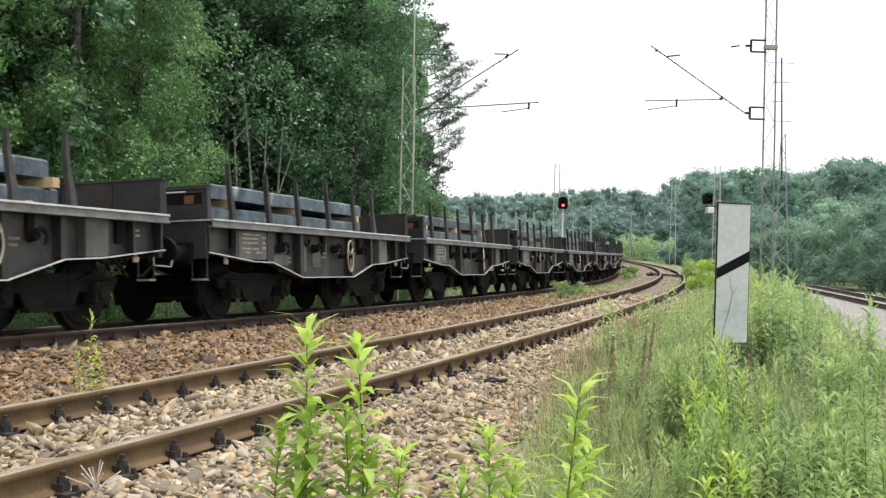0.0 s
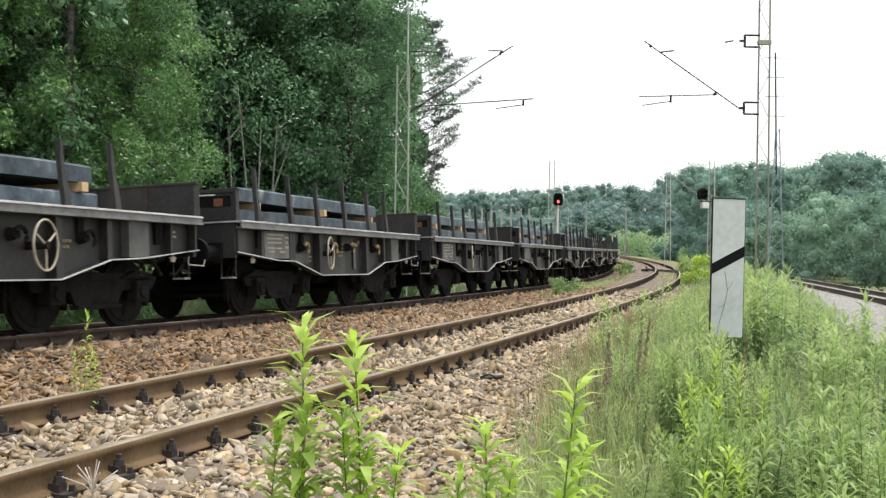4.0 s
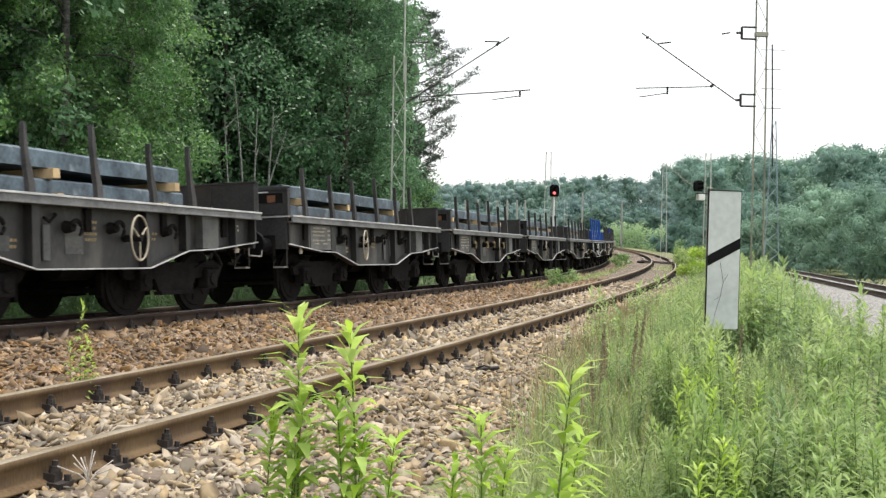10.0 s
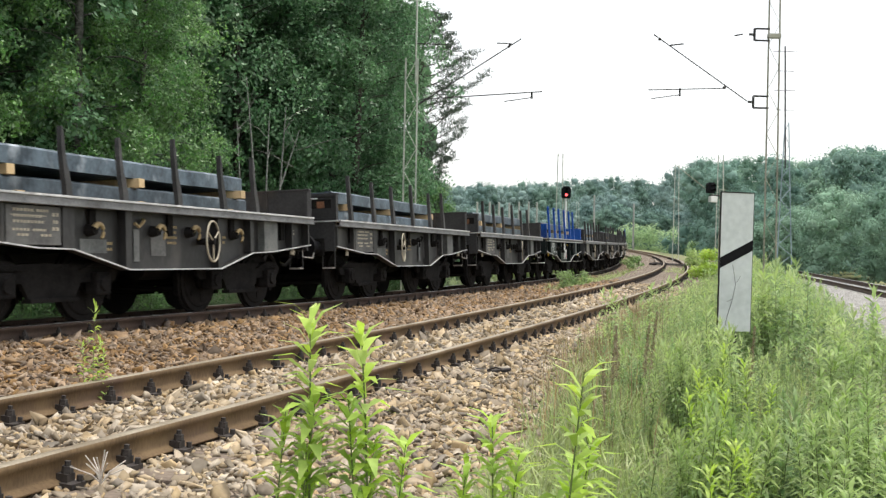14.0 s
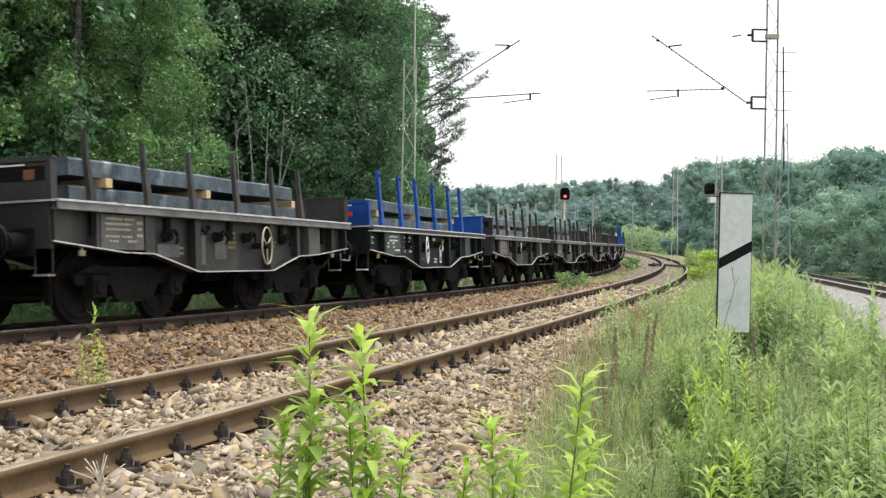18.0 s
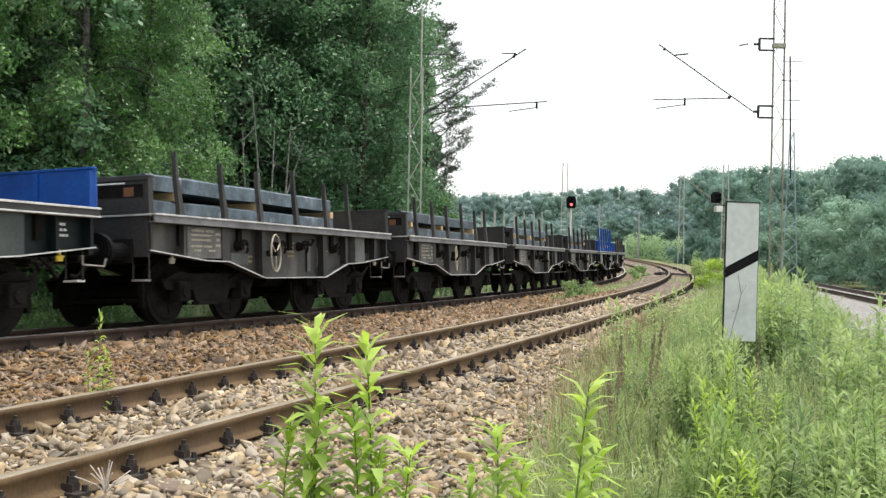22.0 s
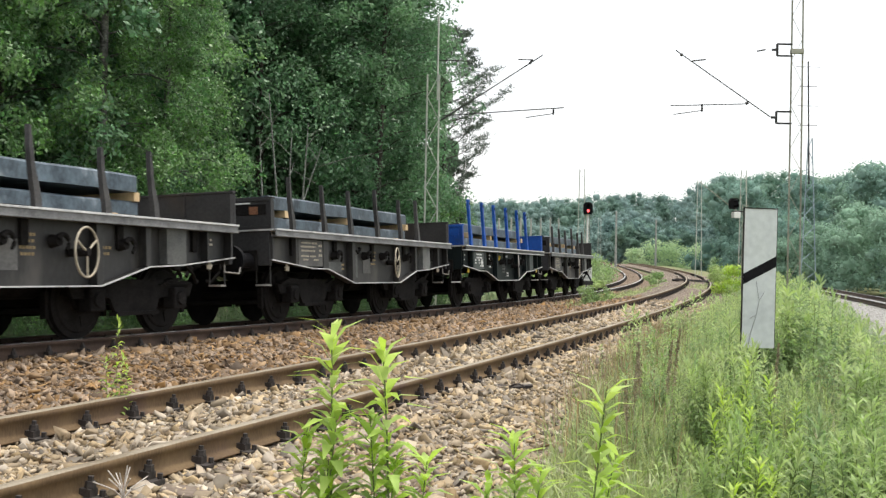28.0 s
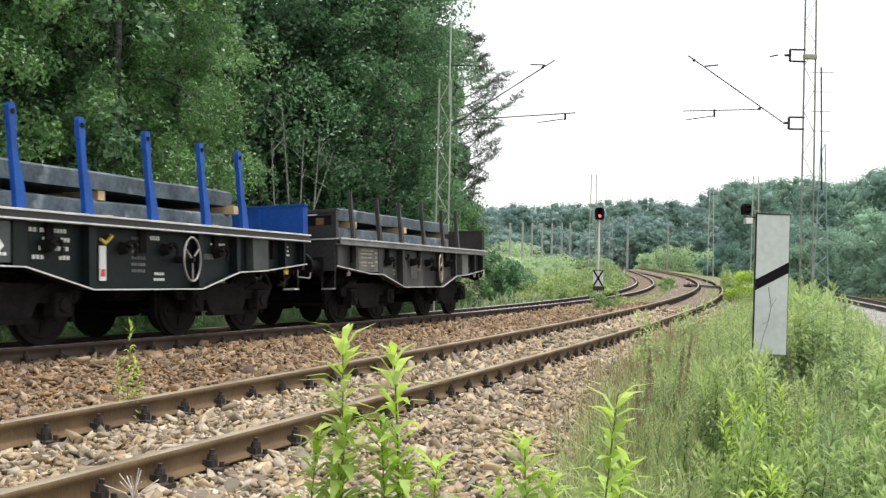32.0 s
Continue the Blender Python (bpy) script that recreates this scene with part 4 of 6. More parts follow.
        part("coupling", bm, M_GEAR, wagon)
        for x in (-0.4, 0.42):
            part("brake_hose", pipe([(x, ye, 0.98), (x, ye + end * 0.2, 0.86), (x * 0.9, ye + end * 0.36, 0.72), (x * 0.8, ye + end * 0.45, 0.74)], 0.028, 6), M_GEAR, wagon)
    for sx in (-1, 1):
        # shunter's step and grab iron at the leading and trailing corners
        for end in (-1, 1):
            ye = end * (HALF - 0.12)
            for xx in (1.20, 0.94):
                part("step_hanger", a_rod((sx * xx, ye, 1.04), (sx * xx, ye, 0.66), 0.011, n=6), M_STAKE, wagon)
            part("end_step", a_box(sx * 0.80, end * (HALF + 0.07), DECK - 0.47, 0.34, 0.14, 0.055, 0.006), M_WHITE if fresh else M_OCHRE, wagon)
            part("step_tread", a_box(sx * 1.07, ye, 0.655, 0.22, 0.14, 0.03, 0.004), M_WHITE if fresh else M_FLANGE, wagon)
            if end > 0:
                part("grab_iron", pipe([(sx * 1.20, ye, 0.98), (sx * 1.20, ye, 0.86), (sx * 1.20, ye + end * 0.42, 0.84), (sx * 1.20, ye + end * 0.46, 0.94)], 0.012, 6), M_FLANGE, wagon)
    bm = bmesh.new()
    box(bm, 0, 0, DECK - 0.42, 0.5, LONG - 0.5, 0.5)
    for s in (0.9, 2.6, 4.36, 6.1, 7.8):
        box(bm, 0, lay_y(s), DECK - 0.28, 2.44, 0.12, 0.3)
    part("underframe", bm, M_GEAR, wagon)
    part("brake_cylinder", a_rod((0.45, 0.2, 0.72), (0.45, 0.95, 0.72), 0.2, n=16), M_GEAR, wagon)
    for y in (-2.31, 2.31):
        bogie(wagon, y)
    return wagon


GREY_LABEL = "grimy grey-brown steel flat wagon with stakes and end walls"
BLUE_LABEL = "dark green flat wagon with bright blue stakes and end walls"


@functools.lru_cache(maxsize=None)
def wagon_kind(fresh, late, ochre):
    if fresh:
        return build_wagon("flat_wagon", BLUE_LABEL, M_GREENBLACK, M_GREENBLACK, M_GREY, M_BLUE, M_BLUE, M_GREENBLACK, M_WHITE, M_FLANGE if late else M_WHITE, M_YELLOW, True, late, M_GEAR)
    return build_wagon("flat_wagon", "grimy grey-brown flat wagon with stakes and ochre lashing rings" if ochre else GREY_LABEL, M_GREY, M_GREY, M_EDGE, M_BROWN, M_STAKE, M_PANEL, M_CREAM, M_CREAM, M_CREAM, False, late, M_OCHRE if ochre else M_GEAR)


def slab_mesh(width, length, height, wave):
    """A rolled beam-blank slab with slightly raised edges and an uneven skin."""
    bm = bmesh.new()
    w = width / 2
    prof = [(-w, 0), (-w, height - 0.03), (-w + 0.03, height), (-w + 0.14, height), (-w + 0.17, height - 0.02), (w - 0.17, height - 0.02), (w - 0.14, height), (w - 0.03, height), (w, height - 0.03), (w, 0)]
    rows = []
    n = 14
    for i in range(n + 1):
        y = -length / 2 + length * i / n
        rows.append([bm.verts.new((x + 0.004 * math.sin(i * 2.3 + wave), y, z + 0.005 * math.sin(i * 1.3 + x * 3 + wave))) for x, z in prof])
    k = len(prof)
    for a, b in zip(rows, rows[1:]):
        for j in range(k):
            bm.faces.new((a[j], a[(j + 1) % k], b[(j + 1) % k], b[j]))
    bm.faces.new(rows[0])
    bm.faces.new(rows[-1][::-1])
    bmesh.ops.recalc_face_normals(bm, faces=bm.faces)
    me = bpy.data.meshes.new("steel_slab")
    bm.to_mesh(me)
    bm.free()
    me.materials.append(M_STEEL)
    return me


SLABS = [slab_mesh(1.9, 6.35, 0.185, 0), slab_mesh(1.92, 6.20, 0.235, 2)]


def timber_mesh(high):
    me = bpy.data.meshes.new("timber")
    bm = a_box(0, 0, high / 2, 2.08, 0.13, high, 0.004)
    bm.to_mesh(me)
    bm.free()
    me.materials.append(M_WOOD)
    return me


LOW_TIMBER, TIMBER = timber_mesh(0.10), timber_mesh(0.125)
FIRST, LAST = -2, 14
used = set()
TRAIN = []           # things that run with the train: object, wagon's number, place on the wagon
for k in range(FIRST, LAST + 1):
    sort = (k in (8, 13), k not in (1, 2, 4, 6, 8, 9, 10), k in (1, 5))
    wagon = copy_thing(wagon_kind(*sort), Matrix()) if sort in used else wagon_kind(*sort)
    used.add(sort)
    TRAIN.append((wagon, k, Matrix()))
    r = random.Random(k * 7 + 3)
    y0 = lay_y(3.75 + r.uniform(-0.25, 0.2))
    base = DECK - 0.045
    under = (-2.3, 0.2, 2.6)
    for dy in under:
        ob = tagged(new("timber", LOW_TIMBER), "sawn timber bearer between steel slabs", "timber", "timber bearers")
        TRAIN.append((ob, k, pose(r.uniform(-0.04, 0.04), y0 + dy, base, 0, 0, r.uniform(-2, 2))))
    lower = tagged(new("steel_slab", SLABS[0]), "long blue-grey rolled steel slab stacked on a wagon", "steel slab", "steel slabs on the wagons")
    TRAIN.append((lower, k, pose(0.02, y0, base + 0.10, 0, 0, r.uniform(-0.4, 0.4))))
    for dy in (-2.4, 0.1, 2.95 + r.uniform(-0.25, 0.2)):
        ob = tagged(new("timber", TIMBER), "sawn timber bearer between steel slabs", "timber", "timber bearers")
        TRAIN.append((ob, k, pose(r.uniform(-0.08, 0.08), y0 + dy, base + 0.287, 0, 0, r.uniform(-3, 3))))
    upper = tagged(new("steel_slab", SLABS[1]), "long blue-grey rolled steel slab stacked on a wagon", "steel slab", "steel slabs on the wagons")
    TRAIN.append((upper, k, pose(0.03, y0 + r.uniform(-0.1, 0.1), base + 0.412, 0, 0, r.uniform(-0.5, 0.5))))


# ---- masts, signals and signs beside the line ----
def lattice_mast(name, x, y, z0, z1, w0, w1, label, depth_frac=0.8, bay=0.75, r=0.028, mat=None, group="catenary masts", lace=0.3):
    """Two channel legs joined by zig-zag lacing; it narrows upwards."""
    mat = mat or M_MAST
    mast = tagged(new(name), label, "mast", group)
    mast.location = (x, y, z0)
    h = z1 - z0
    for sx in (-1, 1):
        bm = bmesh.new()
        a, b = Vector((sx * w0 / 2, 0, 0)), Vector((sx * w1 / 2, 0, h))
        q = (b - a).to_track_quat("Z", "Y").to_matrix().to_4x4()
        box(bm, *((a + b) / 2), r * 1.2, 0.06, (b - a).length, 0.004, rot=q)
        for e in (-1, 1):
            box(bm, *((a + b) / 2 + Vector((-sx * r * 0.5, e * 0.030, 0))), r * 2.0, 0.008, (b - a).length, 0, rot=q)
        part("leg", bm, mat, mast)
    n = max(2, int(h / bay))
    bm = bmesh.new()
    for i in range(n):
        za, zb = h * i / n, h * (i + 1) / n
        wa, wb = (w0 + (w1 - w0) * z / h for z in (za, zb))
        s = 1 if i % 2 else -1
        for e in (-1, 1):
            rod(bm, (s * wa / 2, e * 0.022, za), (-s * wb / 2, e * 0.022, zb), r * lace, n=4)
    part("lacing", bm, mat, mast)["kind"] = "stuff"
    part("foundation", a_box(0, 0, -0.15, w0 + 0.35, 0.7, 0.5, 0.03), M_CONCRETE, mast)
    return mast


def insulator(bm, a, b, r=0.05):
    a, b = Vector(a), Vector(b)
    n = 5
    for i in range(n):
        p = a.lerp(b, (i + 0.5) / n)
        d = (b - a).normalized() * 0.02
        rod(bm, p - d, p + d, r, r * 0.6, n=8)
    rod(bm, a, b, r * 0.4, n=6)


def arm(mast, name, a, b, r, mat=None, label=""):
    o = mast.location
    return part(name, a_rod(Vector(a) - o, Vector(b) - o, r, n=8), mat or M_TUBE, mast, label)


# mast beyond the main track, its arms reach over the train
left_mast = lattice_mast("catenary_mast", -0.05, 38.0, -0.9, 7.9, 0.46, 0.42, "pale galvanised lattice catenary mast beside the trees", r=0.026, lace=0.55, mat=M_MAST_PALE)
arm(left_mast, "top_pole", (0.10, 38, 7.0), (0.10, 38, 10.0), 0.032, M_MAST_PALE)
arm(left_mast, "strut", (0.2, 38, 6.25), (3.82, 38, 8.68), 0.021)
arm(left_mast, "registration_tube", (0.3, 38, 6.45), (4.60, 38, 6.82), 0.020)
arm(left_mast, "stay", (0.1, 38, 8.42), (1.2, 38, 8.40), 0.018)
arm(left_mast, "drop_bracket", (4.23, 38, 6.80), (4.23, 38, 6.56), 0.035)
arm(left_mast, "steady_arm", (4.23, 38, 6.60), (3.25, 38, 6.44), 0.016)
arm(left_mast, "hanger_clamp", (3.36, 38, 8.36), (3.46, 38, 8.50), 0.045)
arm(left_mast, "wire_clamp", (2.95, 38, 8.50), (3.45, 38, 8.50), 0.022)
bm = bmesh.new()
insulator(bm, Vector((0.25, 38, 6.30)) - left_mast.location, Vector((0.75, 38, 6.62)) - left_mast.location, 0.07)
part("insulator", bm, M_TUBE, left_mast, "dark ribbed insulator")

# mast on the bank beside the siding
right_mast = lattice_mast("catenary_mast", 12.88, 38.0, -0.8, 12.6, 0.44, 0.38, "tall pale lattice catenary mast on the overgrown bank", r=0.023, lace=0.26)
arm(right_mast, "strut", (8.55, 38, 8.95), (11.95, 38, 6.65), 0.021)
arm(right_mast, "registration_tube", (8.39, 38, 6.97), (11.1, 38, 7.09), 0.018)
arm(right_mast, "drop_bracket", (9.52, 38, 7.05), (9.52, 38, 6.78), 0.035)
arm(right_mast, "steady_arm", (9.50, 38, 6.82), (8.50, 38, 6.66), 0.016)
arm(right_mast, "wire_clamp", (9.15, 38, 8.58), (9.62, 38, 8.64), 0.026)
arm(right_mast, "hanger_clamp", (8.72, 38, 8.80), (8.80, 38, 8.78), 0.055)
arm(right_mast, "tube_clamp", (11.08, 38, 7.10), (11.16, 38, 7.14), 0.055)
arm(right_mast, "stay_end", (11.45, 38, 8.98), (11.75, 38, 9.04), 0.026)
for z in (6.63, 9.04):
    o = right_mast.location
    bm = bmesh.new()
    for dz in (-0.21, 0.21):
        rod(bm, Vector((12.17, 38, z + dz)) - o, Vector((12.72, 38, z + dz)) - o, 0.035, n=6)
    rod(bm, Vector((12.17, 38, z - 0.21)) - o, Vector((12.17, 38, z + 0.21)) - o, 0.045, n=6)
    rod(bm, Vector((11.98, 38, z)) - o, Vector((12.17, 38, z)) - o, 0.045, n=6)
    part("bracket", bm, M_TUBE, right_mast, "dark iron arm bracket")
part("mast_band", a_box(0, 0, 9.0 + 0.8, 0.46, 0.2, 0.16, 0.01), M_MAST, right_mast)

# a taller lattice mast behind, with short cross-arms
tower = lattice_mast("pylon", 21.16, 60.0, -0.8, 8.6, 0.95, 0.22, "slim bluish lattice pylon with short cross-arms", bay=0.6, r=0.016, mat=M_PYLON, group="pylons", lace=0.9)
for z, w in ((12.6, 1.4), (11.5, 1.0), (10.4, 1.2), (9.3, 1.1)):
    arm(tower, "cross_arm", (21.0 - w * 0.5, 60, z), (21.0 + w * 0.5, 60, z), 0.016)
arm(tower, "spire", (21.12, 60, 6.0), (20.98, 60, 12.9), 0.045)

for x, y, z0, z1 in ((23.7, 95, 0.2, 8.9), (10.45, 75, 0.2, 7.9), (20.35, 70, -0.2, 7.6), (26.6, 170, 1.0, 8.7)):
    m = lattice_mast("catenary_mast", x, y, z0, z1, 0.55, 0.34, "distant pale lattice catenary mast", bay=0.9, r=0.034, mat=M_MAST_PALE, lace=0.2)
    side = -1 if x > 15 else 1
    if y == 70:
        arm(m, "strut", (x, y, z1 - 3.0), (x + side * 2.9, y, z1 - 0.8), 0.026, M_MAST)


def concrete_mast(x, y, z1):
    z0 = float(lie(x, y)[0])
    m = tagged(new("concrete_mast"), "pale concrete line mast standing in the meadow", "mast", "concrete masts")
    m.location = (x, y, z0)
    bm = bmesh.new()
    rod(bm, (0, 0, -0.3), (0, 0, z1 - z0), 0.17, 0.12, n=10)
    part("shaft", bm, M_CONCRETE, m)
    part("cap", a_rod((0, 0, z1 - z0), (0, 0, z1 - z0 + 0.12), 0.13, 0.05, 10), M_CONCRETE, m)
    return m


for px, y, z1 in ((8.1, 130, 6.5), (9.9, 134, 6.7), (11.4, 138, 6.9), (13.1, 142, 7.0), (14.9, 147, 7.3), (16.9, 153, 7.6), (18.9, 160, 7.9), (25.8, 150, 8.6), (33.5, 160, 8.0)):
    concrete_mast(px, y, z1)


# ---- light signals ----
def light_signal(x, y, z0, zh, facing, label, lit, size=1.0, shift=0.0):
    sg = tagged(new("light_signal"), label, "railway signal", "light signals")
    sg.matrix_world = pose(x, y, z0, 0, 0, facing)
    h = zh - z0
    part("post", a_rod((shift, 0.16, -0.2), (shift, 0.16, h - 0.2), 0.068, 0.06, 12), M_WHITE if lit else M_CONCRETE, sg)
    bm = bmesh.new()
    out = [(-0.34, -0.48), (0.34, -0.48), (0.40, -0.2), (0.40, 0.30), (0.25, 0.52), (-0.25, 0.52), (-0.40, 0.30), (-0.40, -0.2)]
    a = [bm.verts.new((u * size, 0.0, h + w * size)) for u, w in out]
    b = [bm.verts.new((u * 0.9 * size, 0.20, h + w * 0.95 * size)) for u, w in out]
    bm.faces.new(a)
    bm.faces.new(b[::-1])
    for i in range(8):
        bm.faces.new((a[i], b[i], b[(i + 1) % 8], a[(i + 1) % 8]))
    bmesh.ops.recalc_face_normals(bm, faces=bm.faces)
    part("signal_head", bm, M_BLACK, sg, "black signal head")
    for i, dz in enumerate((0.25 * size, -0.18 * size)):
        bm = bmesh.new()
        rod(bm, (0, -0.22, h + dz), (0, 0, h + dz), 0.14 * size, 0.13 * size, n=16, caps=False)
        part("hood", bm, M_BLACK, sg)
        part("lens", a_rod((0, -0.03, h + dz), (0, -0.01, h + dz), (0.115 if lit and i == 1 else 0.075) * size, n=16), M_SIGNAL if lit and i == 1 else M_BLACK, sg, "glowing red lens" if lit and i == 1 else "")
    bm = bmesh.new()
    for sx in (-0.14, 0.14):
        rod(bm, (shift + sx, 0.30, 0.2), (shift + sx, 0.30, h), 0.015, n=5)
    for i in range(int(h / 0.3)):
        rod(bm, (shift - 0.14, 0.30, 0.3 + 0.3 * i), (shift + 0.14, 0.30, 0.3 + 0.3 * i), 0.012, n=5)
    part("ladder", bm, M_MAST, sg)
    part("base", a_box(shift, 0.16, 0.0, 0.5, 0.5, 0.3, 0.03), M_CONCRETE, sg)
    if not lit:
        part("white_box", a_box(0.14, 0.1, h - 0.46, 0.34, 0.2, 0.26, 0.03), M_WHITE, sg)
        part("bracket", a_rod((0, 0.16, h - 0.3), (shift, 0.16, h - 0.3), 0.03), M_TUBE, sg)
    return sg


light_signal(8.72, 60, -0.2, 4.38, 0, "black signal head with a red light on a white post", True, 0.68)
light_signal(12.72, 45, -0.6, 3.93, 20, "dark signal head with a white box on a bracket", False, 0.47, 0.75)

# white plate with a black cross at the signal's foot
plate = tagged(new("signal_plate"), "white plate with a black cross on a short post", "railway sign")
plate.location = (8.62, 59.4, float(lie(8.62, 59.4)[0]))
pz = 0.78 - plate.location.z
part("plate_panel", a_box(0, 0, pz, 0.56, 0.03, 0.86, 0.01), M_WHITE, plate)
bm = bmesh.new()
for sgn in (-1, 1):
    box(bm, 0, -0.022, pz, 0.09, 0.008, 0.98, rot=pose(0, 0, 0, 0, sgn * 31))
box(bm, 0, -0.024, pz + 0.43, 0.60, 0.008, 0.03)
part("cross", bm, M_BLACK, plate)
part("plate_post", a_rod((0, 0.05, -0.1), (0, 0.05, pz), 0.04), M_TUBE, plate)
part("plate_foot", a_box(0.05, 0.05, pz - 0.55, 0.6, 0.3, 0.22, 0.02), M_TUBE, plate)

# ---- the distance board with its slanting stripe ----
board = tagged(new("distance_board"), "weathered white warning board with a slanting black stripe", "railway sign")
board.matrix_world = pose(3.665, 12.0, float(lie(3.665, 12)[0]), 0, 0.6, 6)
bz0, bz1 = 0.39 - board.location.z, 1.95 - board.location.z
bm = a_box(0, 0, (bz0 + bz1) / 2, 0.38, 0.03, bz1 - bz0, 0.006)
part("panel", bm, M_BOARD, board)
bm = bmesh.new()
zs = bz0 + 0.73
v = [(-0.19, zs - 0.02), (0.19, zs + 0.185), (0.19, zs + 0.305), (-0.19, zs + 0.10)]
a = [bm.verts.new((u, -0.0165, w)) for u, w in v]
b = [bm.verts.new((u, -0.0195, w)) for u, w in v]
bm.faces.new(a)
bm.faces.new(b)
for i in range(4):
    bm.faces.new((a[i], b[i], b[(i + 1) % 4], a[(i + 1) % 4]))
bmesh.ops.recalc_face_normals(bm, faces=bm.faces)
part("stripe", bm, M_BLACK, board, "black slanting stripe")
bm = bmesh.new()
for sx in (-1, 1):
    box(bm, sx * 0.1925, 0.004, (bz0 + bz1) / 2, 0.005, 0.036, bz1 - bz0 + 0.02)
box(bm, 0, 0.002, bz1 + 0.006, 0.38, 0.05, 0.012)
part("edging", bm, M_TUBE, board)
bm = pipe([(-0.04, -0.018, zs + 0.02), (0.0, -0.018, zs - 0.2), (-0.03, -0.018, zs - 0.36), (-0.09, -0.018, zs - 0.56), (-0.12, -0.018, zs - 0.72)], 0.002, 4)
rod(bm, (0.0, -0.018, zs - 0.2), (0.06, -0.018, zs - 0.1), 0.0018, n=4)
rod(bm, (-0.03, -0.018, zs - 0.36), (-0.10, -0.018, zs - 0.40), 0.0018, n=4)
part("crack", bm, M_TUBE, board)
part("board_post", a_box(0, 0.05, bz1 / 2 - 0.1, 0.09, 0.06, bz1 + 0.1, 0.006), M_TUBE, board)

# ---- a further track beyond the bank ----
FAR_LINE = Line(14.0, 21.0, 0.245, 0.0, 0.0, 0.0, rise=0.0, sag=0.0, base=-0.15, cant=0.0)
strip("far_ballast", FAR_LINE, [(-3.2, -0.75), (-1.7, -0.22), (0, -0.17), (1.7, -0.22), (4.2, -0.7)], -5, 190, 2.0, M_BALLAST_GREY, "pale grey ballast of a further track beyond the bank")
far_track = tagged(new("far_track"), "further railway track beyond the overgrown bank", "railway track", kind="structure")
for d in (GAUGE / 2, -GAUGE / 2):
    part("rail", rail_mesh(FAR_LINE, d, -5, 190, 4.0, M_RAIL_SHINE, M_RAIL_DARK), None, far_track)


# ---- points in the siding: slide plate, throw rods, motor, guard rail ----
points_gear = tagged(new("points_motor"), "dark iron points motor with rods across the siding", "points motor")
points_gear.matrix_world = SIDING.frame_at(71.0)
part("motor_box", a_box(-1.5, 0, -0.15, 0.5, 0.4, 0.14, 0.02), M_FAST, points_gear)
part("motor_lid", a_box(-1.5, 0, -0.07, 0.46, 0.36, 0.02, 0.01), M_TUBE, points_gear)
for dy in (-0.18, 0.18):
    part("throw_rod", a_rod((-1.5, dy, -0.06), (0.8, dy, -0.06), 0.035, n=6), M_FAST, points_gear)
part("slide_plate", a_box(-0.2, 0, -0.13, 2.9, 0.9, 0.05, 0.01), M_FAST, points_gear)
points_rails = tagged(new("points_rails"), "rusty switch blades inside the siding rails", "railway track", kind="structure")
part("switch_blade", rail_mesh(SIDING, -GAUGE / 2 + 0.16, 71, 79, 1.0, M_RAIL_TOP, M_RAIL), None, points_rails)
part("switch_blade", rail_mesh(SIDING, GAUGE / 2 - 0.14, 71, 79, 1.0, M_RAIL_TOP, M_RAIL), None, points_rails)
part("guard_rail", rail_mesh(SIDING, -GAUGE / 2 - 0.55, 72, 84, 1.0, M_RAIL_TOP, M_RAIL), None, points_rails)


# ---- small litter on the ballast ----
stick = tagged(new("stick"), "dark rotten stick lying on the ballast", "stick")
stick.matrix_world = pose(0.93, 13.2, float(lie(0.93, 13.2)[0]) + 0.14, 0, 0, -8)
part("branch", pipe([(-0.32, 0.03, 0.01), (-0.1, 0, 0.03), (0.12, -0.02, 0.02), (0.34, 0.05, 0.04)], 0.028, 6), M_FAST, stick)
part("twig", pipe([(0.05, -0.01, 0.03), (0.16, -0.08, 0.08), (0.24, -0.1, 0.06)], 0.012, 5), M_FAST, stick)
dry = tagged(new("dry_plant"), "bleached dead weed standing against the rail", "plant")
dry.matrix_world = pose(-1.85, 6.58, -0.19, 0, 0, 20)
for i, (a, h, b) in enumerate(((0.0, 0.30, 0.02), (1.1, 0.26, 0.09), (2.4, 0.24, 0.12), (3.6, 0.20, 0.10), (4.9, 0.22, 0.14), (5.6, 0.15, 0.16), (0.5, 0.17, 0.17), (3.0, 0.16, 0.18), (4.2, 0.25, 0.06), (1.8, 0.19, 0.16))):
    o = Vector((math.cos(a), math.sin(a), 0))
    part("twig", pipe([(0, 0, 0), tuple(o * b * 0.3 + Vector((0, 0, h * 0.35))), tuple(o * b + Vector((0, 0, h * 0.68)))], 0.004, 5), M_TWIG, dry)


# ---- trees ----
def leaves(centres, normals_out, size, r, face=0.6):
    """Rhombic leaves, one at each centre, folded and turned at random; face: how far they look outwards."""
    n = len(centres)
    a = r.normal(size=(n, 3)) + normals_out * face
    a /= np.linalg.norm(a, axis=1)[:, None] + 1e-9
    b = np.cross(a, r.normal(size=(n, 3)))
    b /= np.linalg.norm(b, axis=1)[:, None] + 1e-9
    c = np.cross(a, b)
    s = size * r.uniform(0.6, 1.35, (n, 1))
    v = np.stack([centres - b * s, centres + c * s * 0.55 + a * s * 0.12, centres + b * s, centres - c * s * 0.55 + a * s * 0.12], 1)
    return v.reshape(-1, 3), np.arange(n * 4).reshape(-1, 4)


